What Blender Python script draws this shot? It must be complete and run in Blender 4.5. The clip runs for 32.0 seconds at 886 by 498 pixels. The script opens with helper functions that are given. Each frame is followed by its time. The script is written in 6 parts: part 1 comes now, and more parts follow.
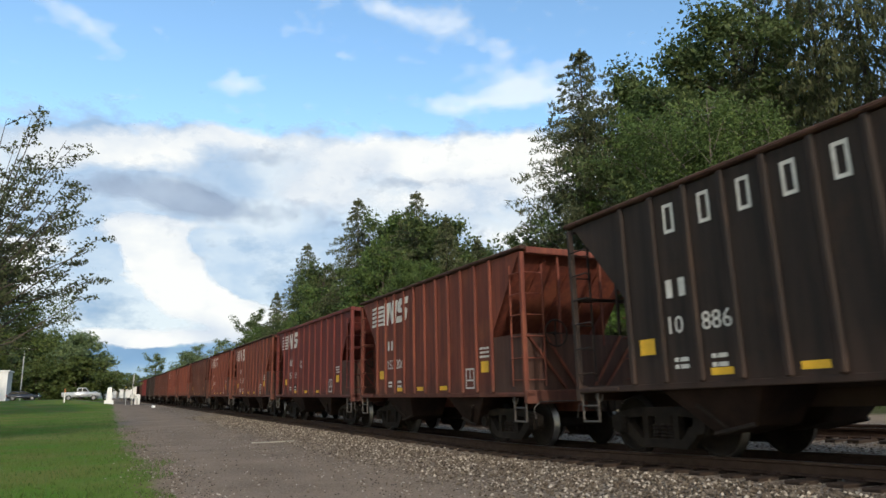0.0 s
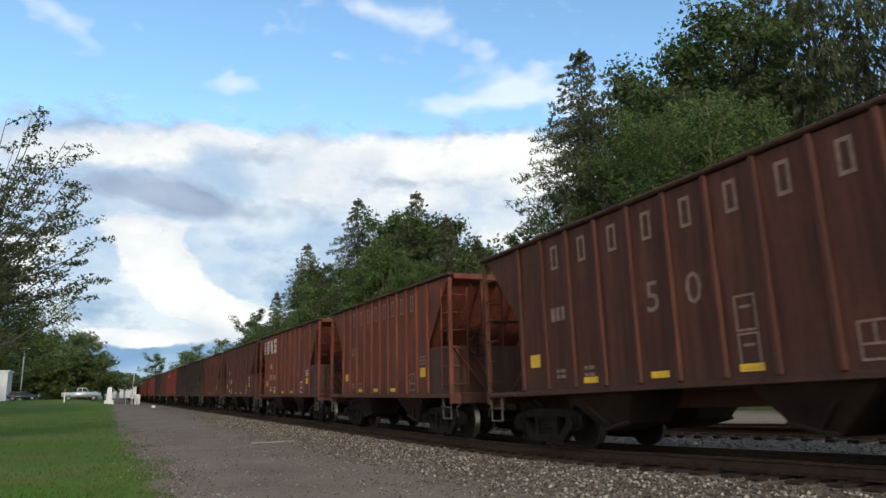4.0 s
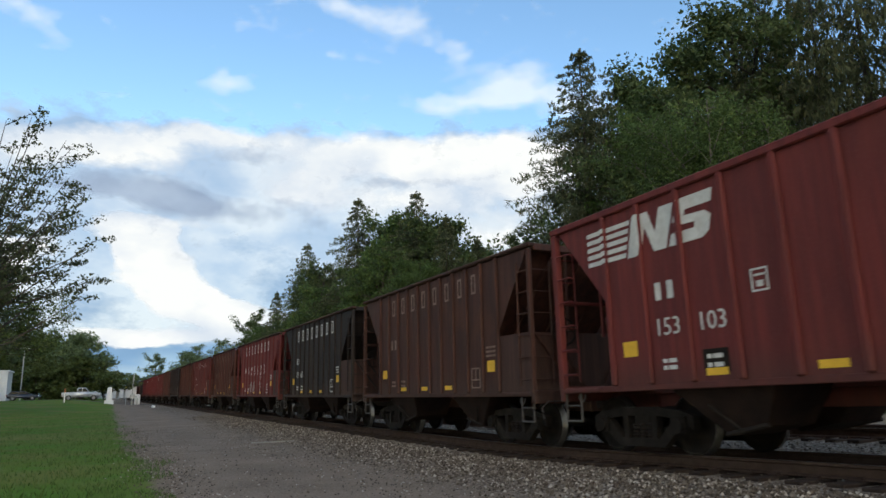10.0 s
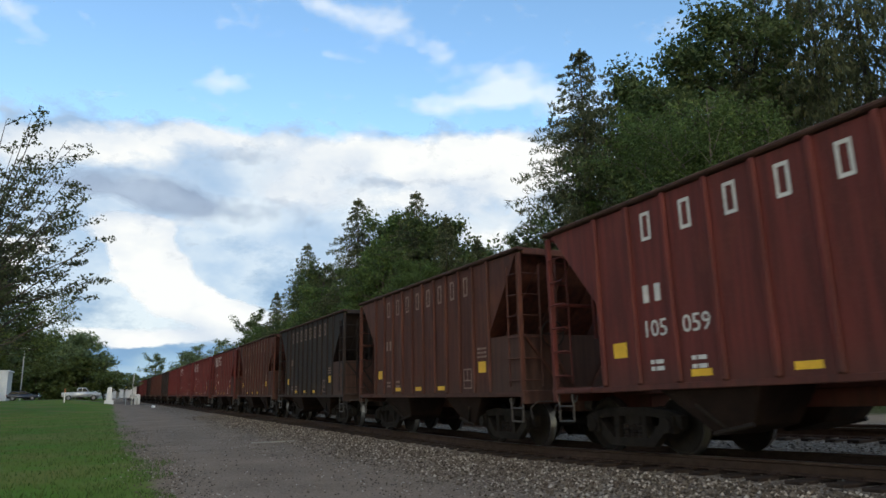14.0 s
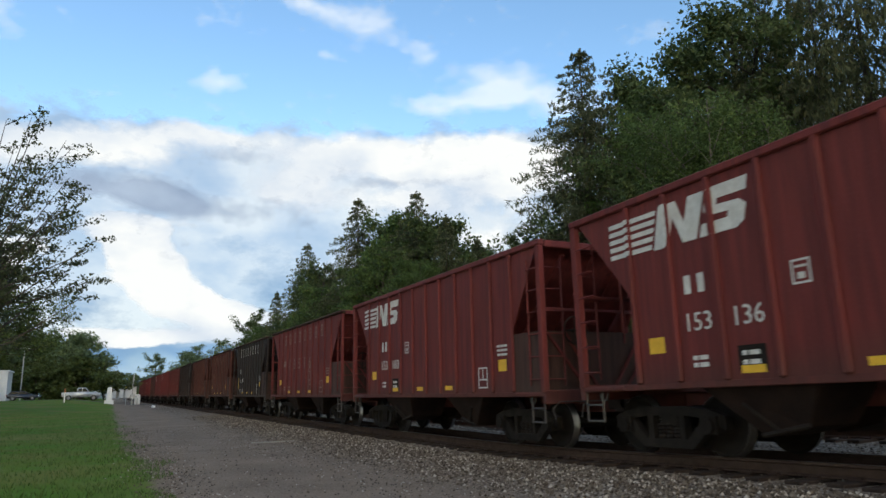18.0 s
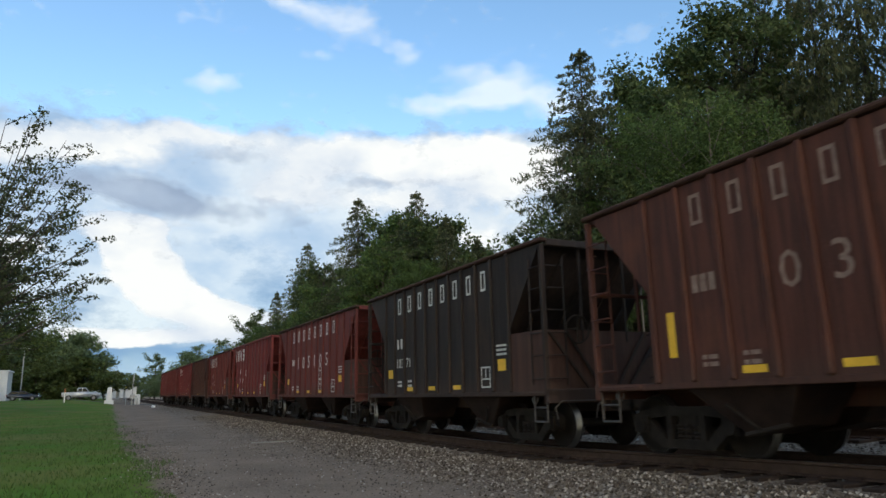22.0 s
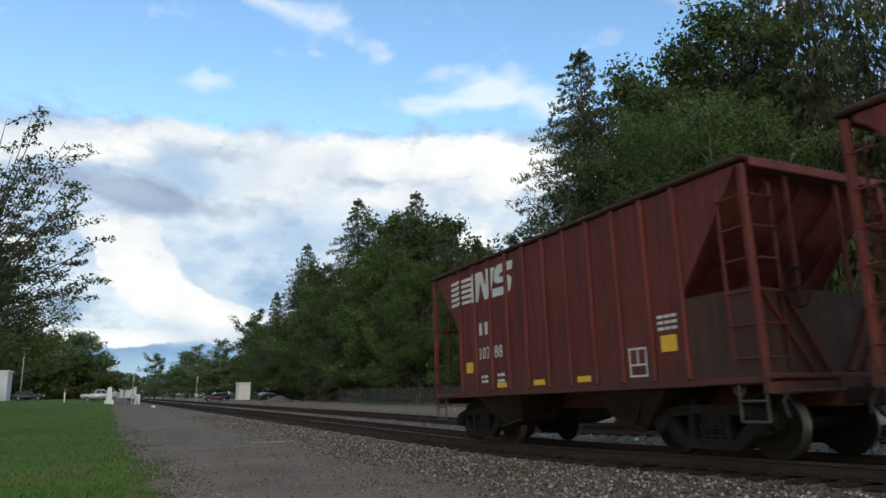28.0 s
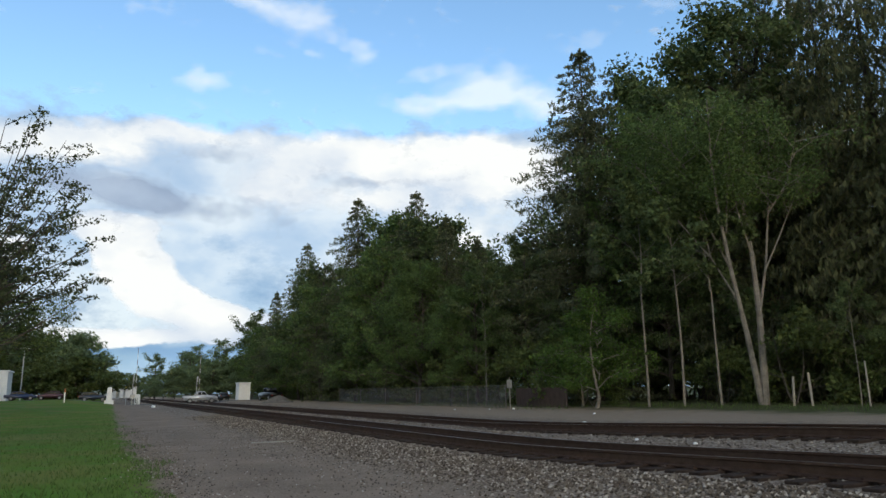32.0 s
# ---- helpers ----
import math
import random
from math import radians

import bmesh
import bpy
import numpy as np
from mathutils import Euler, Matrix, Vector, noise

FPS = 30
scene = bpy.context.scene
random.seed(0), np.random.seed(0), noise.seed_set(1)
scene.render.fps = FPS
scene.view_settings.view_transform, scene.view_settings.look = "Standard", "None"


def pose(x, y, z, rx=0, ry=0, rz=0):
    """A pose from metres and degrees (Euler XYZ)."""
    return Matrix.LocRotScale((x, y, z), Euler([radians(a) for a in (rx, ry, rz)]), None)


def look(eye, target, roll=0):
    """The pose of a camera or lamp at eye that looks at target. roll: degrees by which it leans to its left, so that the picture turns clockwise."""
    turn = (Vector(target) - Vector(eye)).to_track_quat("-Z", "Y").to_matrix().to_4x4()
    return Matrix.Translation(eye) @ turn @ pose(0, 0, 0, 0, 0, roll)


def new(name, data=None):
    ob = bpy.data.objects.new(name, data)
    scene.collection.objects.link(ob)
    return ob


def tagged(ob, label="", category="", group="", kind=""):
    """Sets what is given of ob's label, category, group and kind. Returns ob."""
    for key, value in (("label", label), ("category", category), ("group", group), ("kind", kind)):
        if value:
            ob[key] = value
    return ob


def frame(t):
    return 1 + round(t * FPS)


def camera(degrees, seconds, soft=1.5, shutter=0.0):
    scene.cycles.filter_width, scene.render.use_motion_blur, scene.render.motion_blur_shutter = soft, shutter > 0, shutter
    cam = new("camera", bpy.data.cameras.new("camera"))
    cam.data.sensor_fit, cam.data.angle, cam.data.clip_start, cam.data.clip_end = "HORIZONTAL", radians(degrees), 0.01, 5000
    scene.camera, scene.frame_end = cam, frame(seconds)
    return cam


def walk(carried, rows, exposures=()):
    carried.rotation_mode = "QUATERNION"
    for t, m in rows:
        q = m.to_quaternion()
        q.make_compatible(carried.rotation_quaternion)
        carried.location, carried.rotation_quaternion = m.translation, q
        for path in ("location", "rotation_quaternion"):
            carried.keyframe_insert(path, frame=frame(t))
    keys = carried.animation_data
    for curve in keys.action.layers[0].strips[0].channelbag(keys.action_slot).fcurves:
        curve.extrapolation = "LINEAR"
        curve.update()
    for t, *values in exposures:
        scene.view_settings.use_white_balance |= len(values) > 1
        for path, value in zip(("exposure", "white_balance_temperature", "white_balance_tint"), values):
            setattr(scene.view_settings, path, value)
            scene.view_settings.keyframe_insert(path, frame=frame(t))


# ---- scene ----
import functools

# the camera stands on a tripod beside the line; x across the tracks, y along them
EYE = (0.0, 0.0, 1.45)
YAW, PITCH, ROLL = radians(26.27), radians(11.58), -1.0
FORWARD = Vector((math.sin(YAW) * math.cos(PITCH), math.cos(YAW) * math.cos(PITCH), math.sin(PITCH)))
cam = camera(65.63, 32.0, soft=1.5, shutter=0.12)
STILL = look(EYE, Vector(EYE) + FORWARD, ROLL)
walk(cam, [(0.0, STILL), (32.0, STILL)], [(0.0, 0.50, 6330.0, 7.0), (32.0, 0.50, 6330.0, 7.0)])

RAIL = 0.26           # top of the rails far down the line
NEAR, FAR = 9.0, 13.38  # centre lines of the two tracks

# ---- light ----
SUN_AZ, SUN_EL = radians(189), radians(22)   # compass bearing of the sun, 0 along +y, clockwise
world = bpy.data.worlds.new("sky")
scene.world = world
world.use_nodes = True
wn = world.node_tree
sky = wn.nodes.new("ShaderNodeTexSky")
sky.sky_type, sky.sun_disc, sky.sun_elevation, sky.sun_rotation = "NISHITA", False, SUN_EL, SUN_AZ
sky.air_density, sky.dust_density, sky.ozone_density = 1.15, 0.3, 1.5
wn.nodes["Background"].inputs[1].default_value = 0.15
rich = wn.nodes.new("ShaderNodeHueSaturation")   # the clear, deep blue of a sky washed by rain
rich.inputs["Saturation"].default_value, rich.inputs["Value"].default_value = 1.10, 1.14
wn.links.new(sky.outputs[0], rich.inputs["Color"])
wn.links.new(rich.outputs[0], wn.nodes["Background"].inputs[0])
sun = new("sun", bpy.data.lights.new("sun", "SUN"))
sun.data.energy, sun.data.angle, sun.data.color = 2.4, radians(3.0), (1.0, 0.86, 0.70)
to_sun = Vector((math.sin(SUN_AZ) * math.cos(SUN_EL), math.cos(SUN_AZ) * math.cos(SUN_EL), math.sin(SUN_EL)))
sun.matrix_world = look((0, 0, 60), Vector((0, 0, 60)) - to_sun)


# ---- materials ----
class Net:
    """Short hand for building a node material."""

    def __init__(self, name):
        self.mat = bpy.data.materials.new(name)
        self.mat.use_nodes = True
        self.t = self.mat.node_tree
        self.t.nodes.clear()
        self.out = self.t.nodes.new("ShaderNodeOutputMaterial")

    def add(self, kind, **inputs):
        n = self.t.nodes.new(kind)
        for key, value in inputs.items():
            self.put(n, key, value)
        return n

    def put(self, n, key, value):
        sock = n.inputs[int(key[1:])] if key[0] == "i" and key[1:].isdigit() else n.inputs[key.replace("_", " ")]
        if isinstance(value, bpy.types.NodeSocket):
            self.t.links.new(value, sock)
        else:
            sock.default_value = value

    def math(self, op, a, b=0.0, c=0.0):
        n = self.t.nodes.new("ShaderNodeMath")
        n.operation = op
        for i, v in enumerate((a, b, c)):
            self.put(n, "i%d" % i, v)
        return n.outputs[0]

    def coords(self, kind="Object"):
        return self.add("ShaderNodeTexCoord").outputs[kind]

    def noise(self, vec, scale, detail=4.0, rough=0.55):
        n = self.add("ShaderNodeTexNoise", Vector=vec, Scale=scale, Detail=detail, Roughness=rough)
        return n.outputs["Fac"]

    def ramp(self, fac, stops):
        n = self.add("ShaderNodeValToRGB", Fac=fac)
        el = n.color_ramp.elements
        while len(el) < len(stops):
            el.new(0.5)
        for e, (pos, col) in zip(el, stops):
            e.position, e.color = pos, (*col, 1.0) if len(col) == 3 else col
        return n.outputs[0]

    def mix(self, fac, a, b, blend="MIX"):
        n = self.t.nodes.new("ShaderNodeMix")
        n.data_type, n.blend_type = "RGBA", blend
        for sock, v in ((n.inputs[0], fac), (n.inputs[6], a), (n.inputs[7], b)):
            if isinstance(v, bpy.types.NodeSocket):
                self.t.links.new(v, sock)
            else:
                sock.default_value = (*v, 1.0) if isinstance(v, tuple) and len(v) == 3 else v
        return n.outputs[2]

    def stretch(self, vec, sx, sy, sz):
        n = self.add("ShaderNodeMapping", Vector=vec, Scale=(sx, sy, sz))
        return n.outputs[0]

    def surface(self, color, rough=0.8, metal=0.0, bump=None, strength=0.3, distance=0.02, spec=0.4, coat=0.0):
        b = self.add("ShaderNodeBsdfPrincipled", Base_Color=color if not isinstance(color, tuple) else (*color, 1.0), Roughness=rough, Metallic=metal)
        b.inputs["Specular IOR Level"].default_value = spec
        b.inputs["Coat Weight"].default_value = coat
        if bump is not None:
            n = self.add("ShaderNodeBump", Height=bump, Strength=strength, Distance=distance)
            self.t.links.new(n.outputs[0], b.inputs["Normal"])
        self.t.links.new(b.outputs[0], self.out.inputs[0])
        return self.mat


def grainy(name, a, b, scale=6.0, rough=0.8, metal=0.0, bump=0.25, fine=60.0, spec=0.4):
    """A surface of two tones, mottled at two scales."""
    n = Net(name)
    v = n.coords()
    big, small = n.noise(v, scale), n.noise(v, fine, 3.0)
    fac = n.math("MULTIPLY_ADD", small, 0.45, n.math("MULTIPLY", big, 0.6))
    return n.surface(n.ramp(fac, [(0.35, a), (0.68, b)]), rough, metal, small, bump, 0.01, spec)


def car_paint(name, base, dark, rust, dust, wear=0.5):
    """Old freight-car paint: streaks that run down, rust in patches, grime."""
    n = Net(name)
    v = n.coords()
    rnd = n.add("ShaderNodeObjectInfo").outputs["Random"]
    shift = n.add("ShaderNodeVectorMath", i0=v, i1=(0, 0, 0))
    shift.operation = "ADD"
    comb = n.add("ShaderNodeCombineXYZ", X=n.math("MULTIPLY", rnd, 37.0), Y=n.math("MULTIPLY", rnd, 91.0))
    n.t.links.new(comb.outputs[0], shift.inputs[1])
    v = shift.outputs[0]
    streak = n.noise(n.stretch(v, 5.0, 5.0, 0.35), 1.6, 5.0, 0.6)
    patch = n.noise(v, 0.9, 6.0, 0.62)
    fine = n.noise(v, 28.0, 4.0, 0.6)
    col = n.mix(n.ramp(streak, [(0.38, (0, 0, 0)), (0.60, (1, 1, 1))]), base, dark)
    col = n.mix(n.math("MULTIPLY", n.ramp(patch, [(0.55, (0, 0, 0)), (0.72, (1, 1, 1))]), wear), col, rust)
    col = n.mix(n.math("MULTIPLY", n.ramp(fine, [(0.5, (0, 0, 0)), (0.75, (1, 1, 1))]), 0.35), col, dust)
    # browner towards the bottom, broken up by the patches and streaks
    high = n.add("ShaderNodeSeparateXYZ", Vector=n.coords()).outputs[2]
    low_brown = n.math("MULTIPLY", n.ramp(n.math("ADD", n.math("MULTIPLY", high, 0.45), n.math("MULTIPLY", n.math("ADD", patch, streak), 0.32)), [(0.80, (1, 1, 1)), (1.28, (0, 0, 0))]), 0.5)
    col = n.mix(low_brown, col, (0.058, 0.034, 0.026))
    return n.surface(col, n.math("MULTIPLY_ADD", fine, 0.25, 0.58), 0.0, n.math("ADD", fine, patch), 0.18, 0.012, 0.2)


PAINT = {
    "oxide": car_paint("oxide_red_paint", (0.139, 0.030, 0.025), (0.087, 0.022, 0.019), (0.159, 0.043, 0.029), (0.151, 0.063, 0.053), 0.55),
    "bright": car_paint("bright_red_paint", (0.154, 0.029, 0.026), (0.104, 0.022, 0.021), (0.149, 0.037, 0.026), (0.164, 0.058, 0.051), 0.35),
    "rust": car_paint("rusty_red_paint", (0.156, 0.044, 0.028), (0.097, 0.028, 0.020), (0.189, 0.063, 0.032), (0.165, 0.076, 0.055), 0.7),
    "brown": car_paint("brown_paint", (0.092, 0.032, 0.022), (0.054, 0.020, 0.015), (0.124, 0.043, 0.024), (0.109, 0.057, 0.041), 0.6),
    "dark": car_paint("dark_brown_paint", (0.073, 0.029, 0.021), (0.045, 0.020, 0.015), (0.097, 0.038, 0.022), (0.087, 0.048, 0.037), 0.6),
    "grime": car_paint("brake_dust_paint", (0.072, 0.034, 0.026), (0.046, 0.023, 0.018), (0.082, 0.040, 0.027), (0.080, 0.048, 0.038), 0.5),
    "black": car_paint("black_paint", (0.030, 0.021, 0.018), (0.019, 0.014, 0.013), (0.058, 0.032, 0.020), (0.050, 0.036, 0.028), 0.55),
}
M_TRUCK = grainy("truck_steel", (0.009, 0.0075, 0.0065), (0.028, 0.022, 0.018), 5.0, 0.9, spec=0.12)
M_WHEEL = grainy("wheel_steel", (0.010, 0.009, 0.008), (0.024, 0.018, 0.014), 7.0, 0.85, spec=0.12)
M_TREAD = grainy("polished_tread", (0.16, 0.155, 0.15), (0.28, 0.27, 0.26), 7.0, 0.42, 1.0)
M_IRON = grainy("grimy_iron", (0.012, 0.010, 0.009), (0.032, 0.023, 0.018), 8.0, 0.85, spec=0.15)
M_COALDUST = grainy("coal_dusted_steel", (0.036, 0.020, 0.016), (0.085, 0.045, 0.034), 4.0, 0.9, spec=0.15)
M_GRAB = grainy("worn_bright_steel", (0.025, 0.021, 0.019), (0.095, 0.082, 0.072), 9.0, 0.6, 0.2)
M_WHITE = grainy("lettering_white", (0.46, 0.43, 0.40), (0.66, 0.64, 0.61), 7.0, 0.7)
M_FADED = grainy("faded_white", (0.13, 0.075, 0.058), (0.27, 0.185, 0.15), 9.0, 0.8)
M_SCRAWL = grainy("sprayed_paint", (0.10, 0.075, 0.065), (0.46, 0.43, 0.40), 3.0, 0.8, 0, 0.2, 14.0)
M_YELLOW = grainy("yellow_reflective", (0.62, 0.34, 0.015), (0.78, 0.46, 0.03), 9.0, 0.5)
M_RAILSIDE = grainy("rail_rust", (0.034, 0.021, 0.016), (0.070, 0.045, 0.034), 7.0, 0.9, spec=0.08)
M_RAILTOP = grainy("rail_running_face", (0.20, 0.19, 0.18), (0.34, 0.32, 0.31), 4.0, 0.35, 0.9)
M_TIE = grainy("creosoted_tie", (0.020, 0.014, 0.011), (0.056, 0.040, 0.031), 5.0, 0.95, spec=0.08)
M_BARK = grainy("grey_bark", (0.085, 0.073, 0.060), (0.22, 0.195, 0.165), 3.0, 0.9, 0, 0.5, 25.0)
M_DARKBARK = grainy("dark_bark", (0.035, 0.028, 0.022), (0.10, 0.082, 0.066), 3.0, 0.9, 0, 0.5, 25.0)


def foliage(name, a, b, c, trans=0.25):
    n = Net(name)
    rnd = n.add("ShaderNodeNewGeometry").outputs["Random Per Island"]
    blot = n.noise(n.coords(), 0.35, 3.0)
    fac = n.math("MULTIPLY_ADD", rnd, 0.6, n.math("MULTIPLY", blot, 0.5))
    col = n.ramp(fac, [(0.2, a), (0.55, b), (0.9, c)])
    d = n.add("ShaderNodeBsdfPrincipled", Base_Color=col, Roughness=0.62)
    d.inputs["Specular IOR Level"].default_value = 0.2
    t = n.add("ShaderNodeBsdfTranslucent", Color=col)
    m = n.add("ShaderNodeMixShader", Fac=trans, i1=d.outputs[0], i2=t.outputs[0])
    n.t.links.new(m.outputs[0], n.out.inputs[0])
    return n.mat


M_LEAF = foliage("maple_leaves", (0.056, 0.092, 0.027), (0.088, 0.134, 0.040), (0.135, 0.188, 0.055), 0.35)
M_LEAF2 = foliage("dull_leaves", (0.051, 0.075, 0.027), (0.079, 0.111, 0.040), (0.127, 0.156, 0.057), 0.35)
M_DROOP = foliage("drooping_needles", (0.065, 0.075, 0.036), (0.102, 0.113, 0.050), (0.156, 0.148, 0.069), 0.35)
M_NEEDLE = foliage("spruce_needles", (0.054, 0.066, 0.034), (0.085, 0.099, 0.048), (0.131, 0.132, 0.065), 0.25)
M_OLIVE = foliage("crab_leaves", (0.050, 0.062, 0.030), (0.075, 0.088, 0.042), (0.110, 0.118, 0.060), 0.35)
M_FRESH = foliage("fresh_leaves", (0.047, 0.081, 0.016), (0.074, 0.126, 0.024), (0.109, 0.167, 0.034), 0.4)
# paler than the near leaves: the haze of distance is in the colour
M_HAZE_LEAF = foliage("hazy_far_leaves", (0.102, 0.138, 0.062), (0.138, 0.182, 0.084), (0.180, 0.228, 0.108), 0.38)
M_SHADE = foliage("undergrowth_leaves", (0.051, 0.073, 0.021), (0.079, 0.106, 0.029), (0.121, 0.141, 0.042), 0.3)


# ---- mesh helpers ----
def mesh(name, bm, material, smooth=False):
    me = bpy.data.meshes.new(name)
    bm.normal_update()
    bm.to_mesh(me)
    bm.free()
    for m in material if isinstance(material, (list, tuple)) else [material]:
        me.materials.append(m)
    if smooth:
        me.shade_smooth()
    return me


def part(name, bm, material, parent=None, label="", m=None, smooth=False):
    """One mesh object of its own, from a bmesh or a ready mesh."""
    ob = new(name, bm if isinstance(bm, bpy.types.Mesh) else mesh(name, bm, material, smooth))
    ob.parent = parent
    if m is not None:
        ob.matrix_basis = m
    if label:
        ob["label"] = label
    return ob


def thing(name, m, label, category, group="", kind=""):
    ob = new(name)
    ob.empty_display_size = 0.2
    ob.matrix_basis = m
    return tagged(ob, label, category, group, kind)


def box(bm, x0, x1, y0, y1, z0, z1, bevel=0.0):
    v = [bm.verts.new((x, y, z)) for x in (x0, x1) for y in (y0, y1) for z in (z0, z1)]
    fs = [bm.faces.new([v[i] for i in q]) for q in ((0, 1, 3, 2), (4, 6, 7, 5), (0, 4, 5, 1), (2, 3, 7, 6), (0, 2, 6, 4), (1, 5, 7, 3))]
    if bevel:
        bmesh.ops.bevel(bm, geom=list({e for f in fs for e in f.edges}), offset=bevel, segments=1, affect="EDGES")
    return bm


def boxes(rows, bevel=0.0):
    bm = bmesh.new()
    for r in rows:
        box(bm, *r, bevel)
    return bm


def tube(bm, a, b, r0, r1=None, sides=6, cap=True):
    a, b = Vector(a), Vector(b)
    r1 = r0 if r1 is None else r1
    w = (b - a).normalized()
    u = w.orthogonal().normalized()
    s = w.cross(u)
    rings = []
    for c, r in ((a, r0), (b, r1)):
        rings.append([bm.verts.new(c + (u * math.cos(k * math.tau / sides) + s * math.sin(k * math.tau / sides)) * r) for k in range(sides)])
    for k in range(sides):
        bm.faces.new((rings[0][k], rings[0][(k + 1) % sides], rings[1][(k + 1) % sides], rings[1][k]))
    if cap:
        bm.faces.new(rings[0][::-1]), bm.faces.new(rings[1])
    return bm


def tubes(rows, sides=6):
    bm = bmesh.new()
    for r in rows:
        tube(bm, *r, sides=sides)
    return bm


def prism(outline, axis, lo, hi):
    """A flat outline, drawn out along one axis ('x', 'y' or 'z')."""
    bm = bmesh.new()
    def at(p, d):
        return {"x": (d, p[0], p[1]), "y": (p[0], d, p[1]), "z": (p[0], p[1], d)}[axis]
    a = [bm.verts.new(at(p, lo)) for p in outline]
    b = [bm.verts.new(at(p, hi)) for p in outline]
    bm.faces.new(a), bm.faces.new(b[::-1])
    n = len(outline)
    for k in range(n):
        bm.faces.new((a[k], b[k], b[(k + 1) % n], a[(k + 1) % n]))
    bmesh.ops.recalc_face_normals(bm, faces=bm.faces)
    return bm


def lathe(profile, axis="x", sides=20):
    """A profile of (radius, place along the axis), turned round it."""
    bm = bmesh.new()
    rings = []
    for r, d in profile:
        ring = []
        for k in range(sides):
            c, s = math.cos(k * math.tau / sides) * r, math.sin(k * math.tau / sides) * r
            ring.append(bm.verts.new((d, c, s) if axis == "x" else (c, d, s) if axis == "y" else (c, s, d)))
        rings.append(ring)
    for a, b in zip(rings, rings[1:]):
        for k in range(sides):
            bm.faces.new((a[k], a[(k + 1) % sides], b[(k + 1) % sides], b[k]))
    bm.faces.new(rings[0][::-1]), bm.faces.new(rings[-1])
    bmesh.ops.recalc_face_normals(bm, faces=bm.faces)
    return bm


# ---- ground ----
def ease(a, b, v):
    k = min(1.0, max(0.0, (v - a) / (b - a)))
    return k * k * (3 - 2 * k)


def climb(x, y):
    """The two tracks come up a slight grade as they near the camera; the outer one starts to climb sooner."""
    k = min(1.0, max(0.0, (x - NEAR) / 5.1))
    return (0.30 + 0.15 * k) * ease(15 + 11 * k, 1 + 3 * k, y)


def ground_z(x, y):
    """Height of the land: flat path, raised track bed, dirt road beyond, a slow rise to the road on the far side of the lawn."""
    bed = 0.03 * ease(5.0, 7.0, x) + climb(x, y) * ease(4.6, 7.6, x) * (1 - ease(18.5, 25, x)) + 0.05 * ease(10.0, 11.3, x) + 0.08 * ease(15.8, 18.0, x)
    rise = ease(55, 108, y) * (0.98 * ease(6.5, -5, x) + 0.22 * ease(15.5, 18.5, x)) + 0.30 * ease(19, 30, x) * (1 - ease(55, 108, y))
    return bed + rise + 0.03 * noise.noise((x * 0.35, y * 0.2, 0.0)) * (1 - ease(6.3, 7.2, x) + ease(16, 18, x))


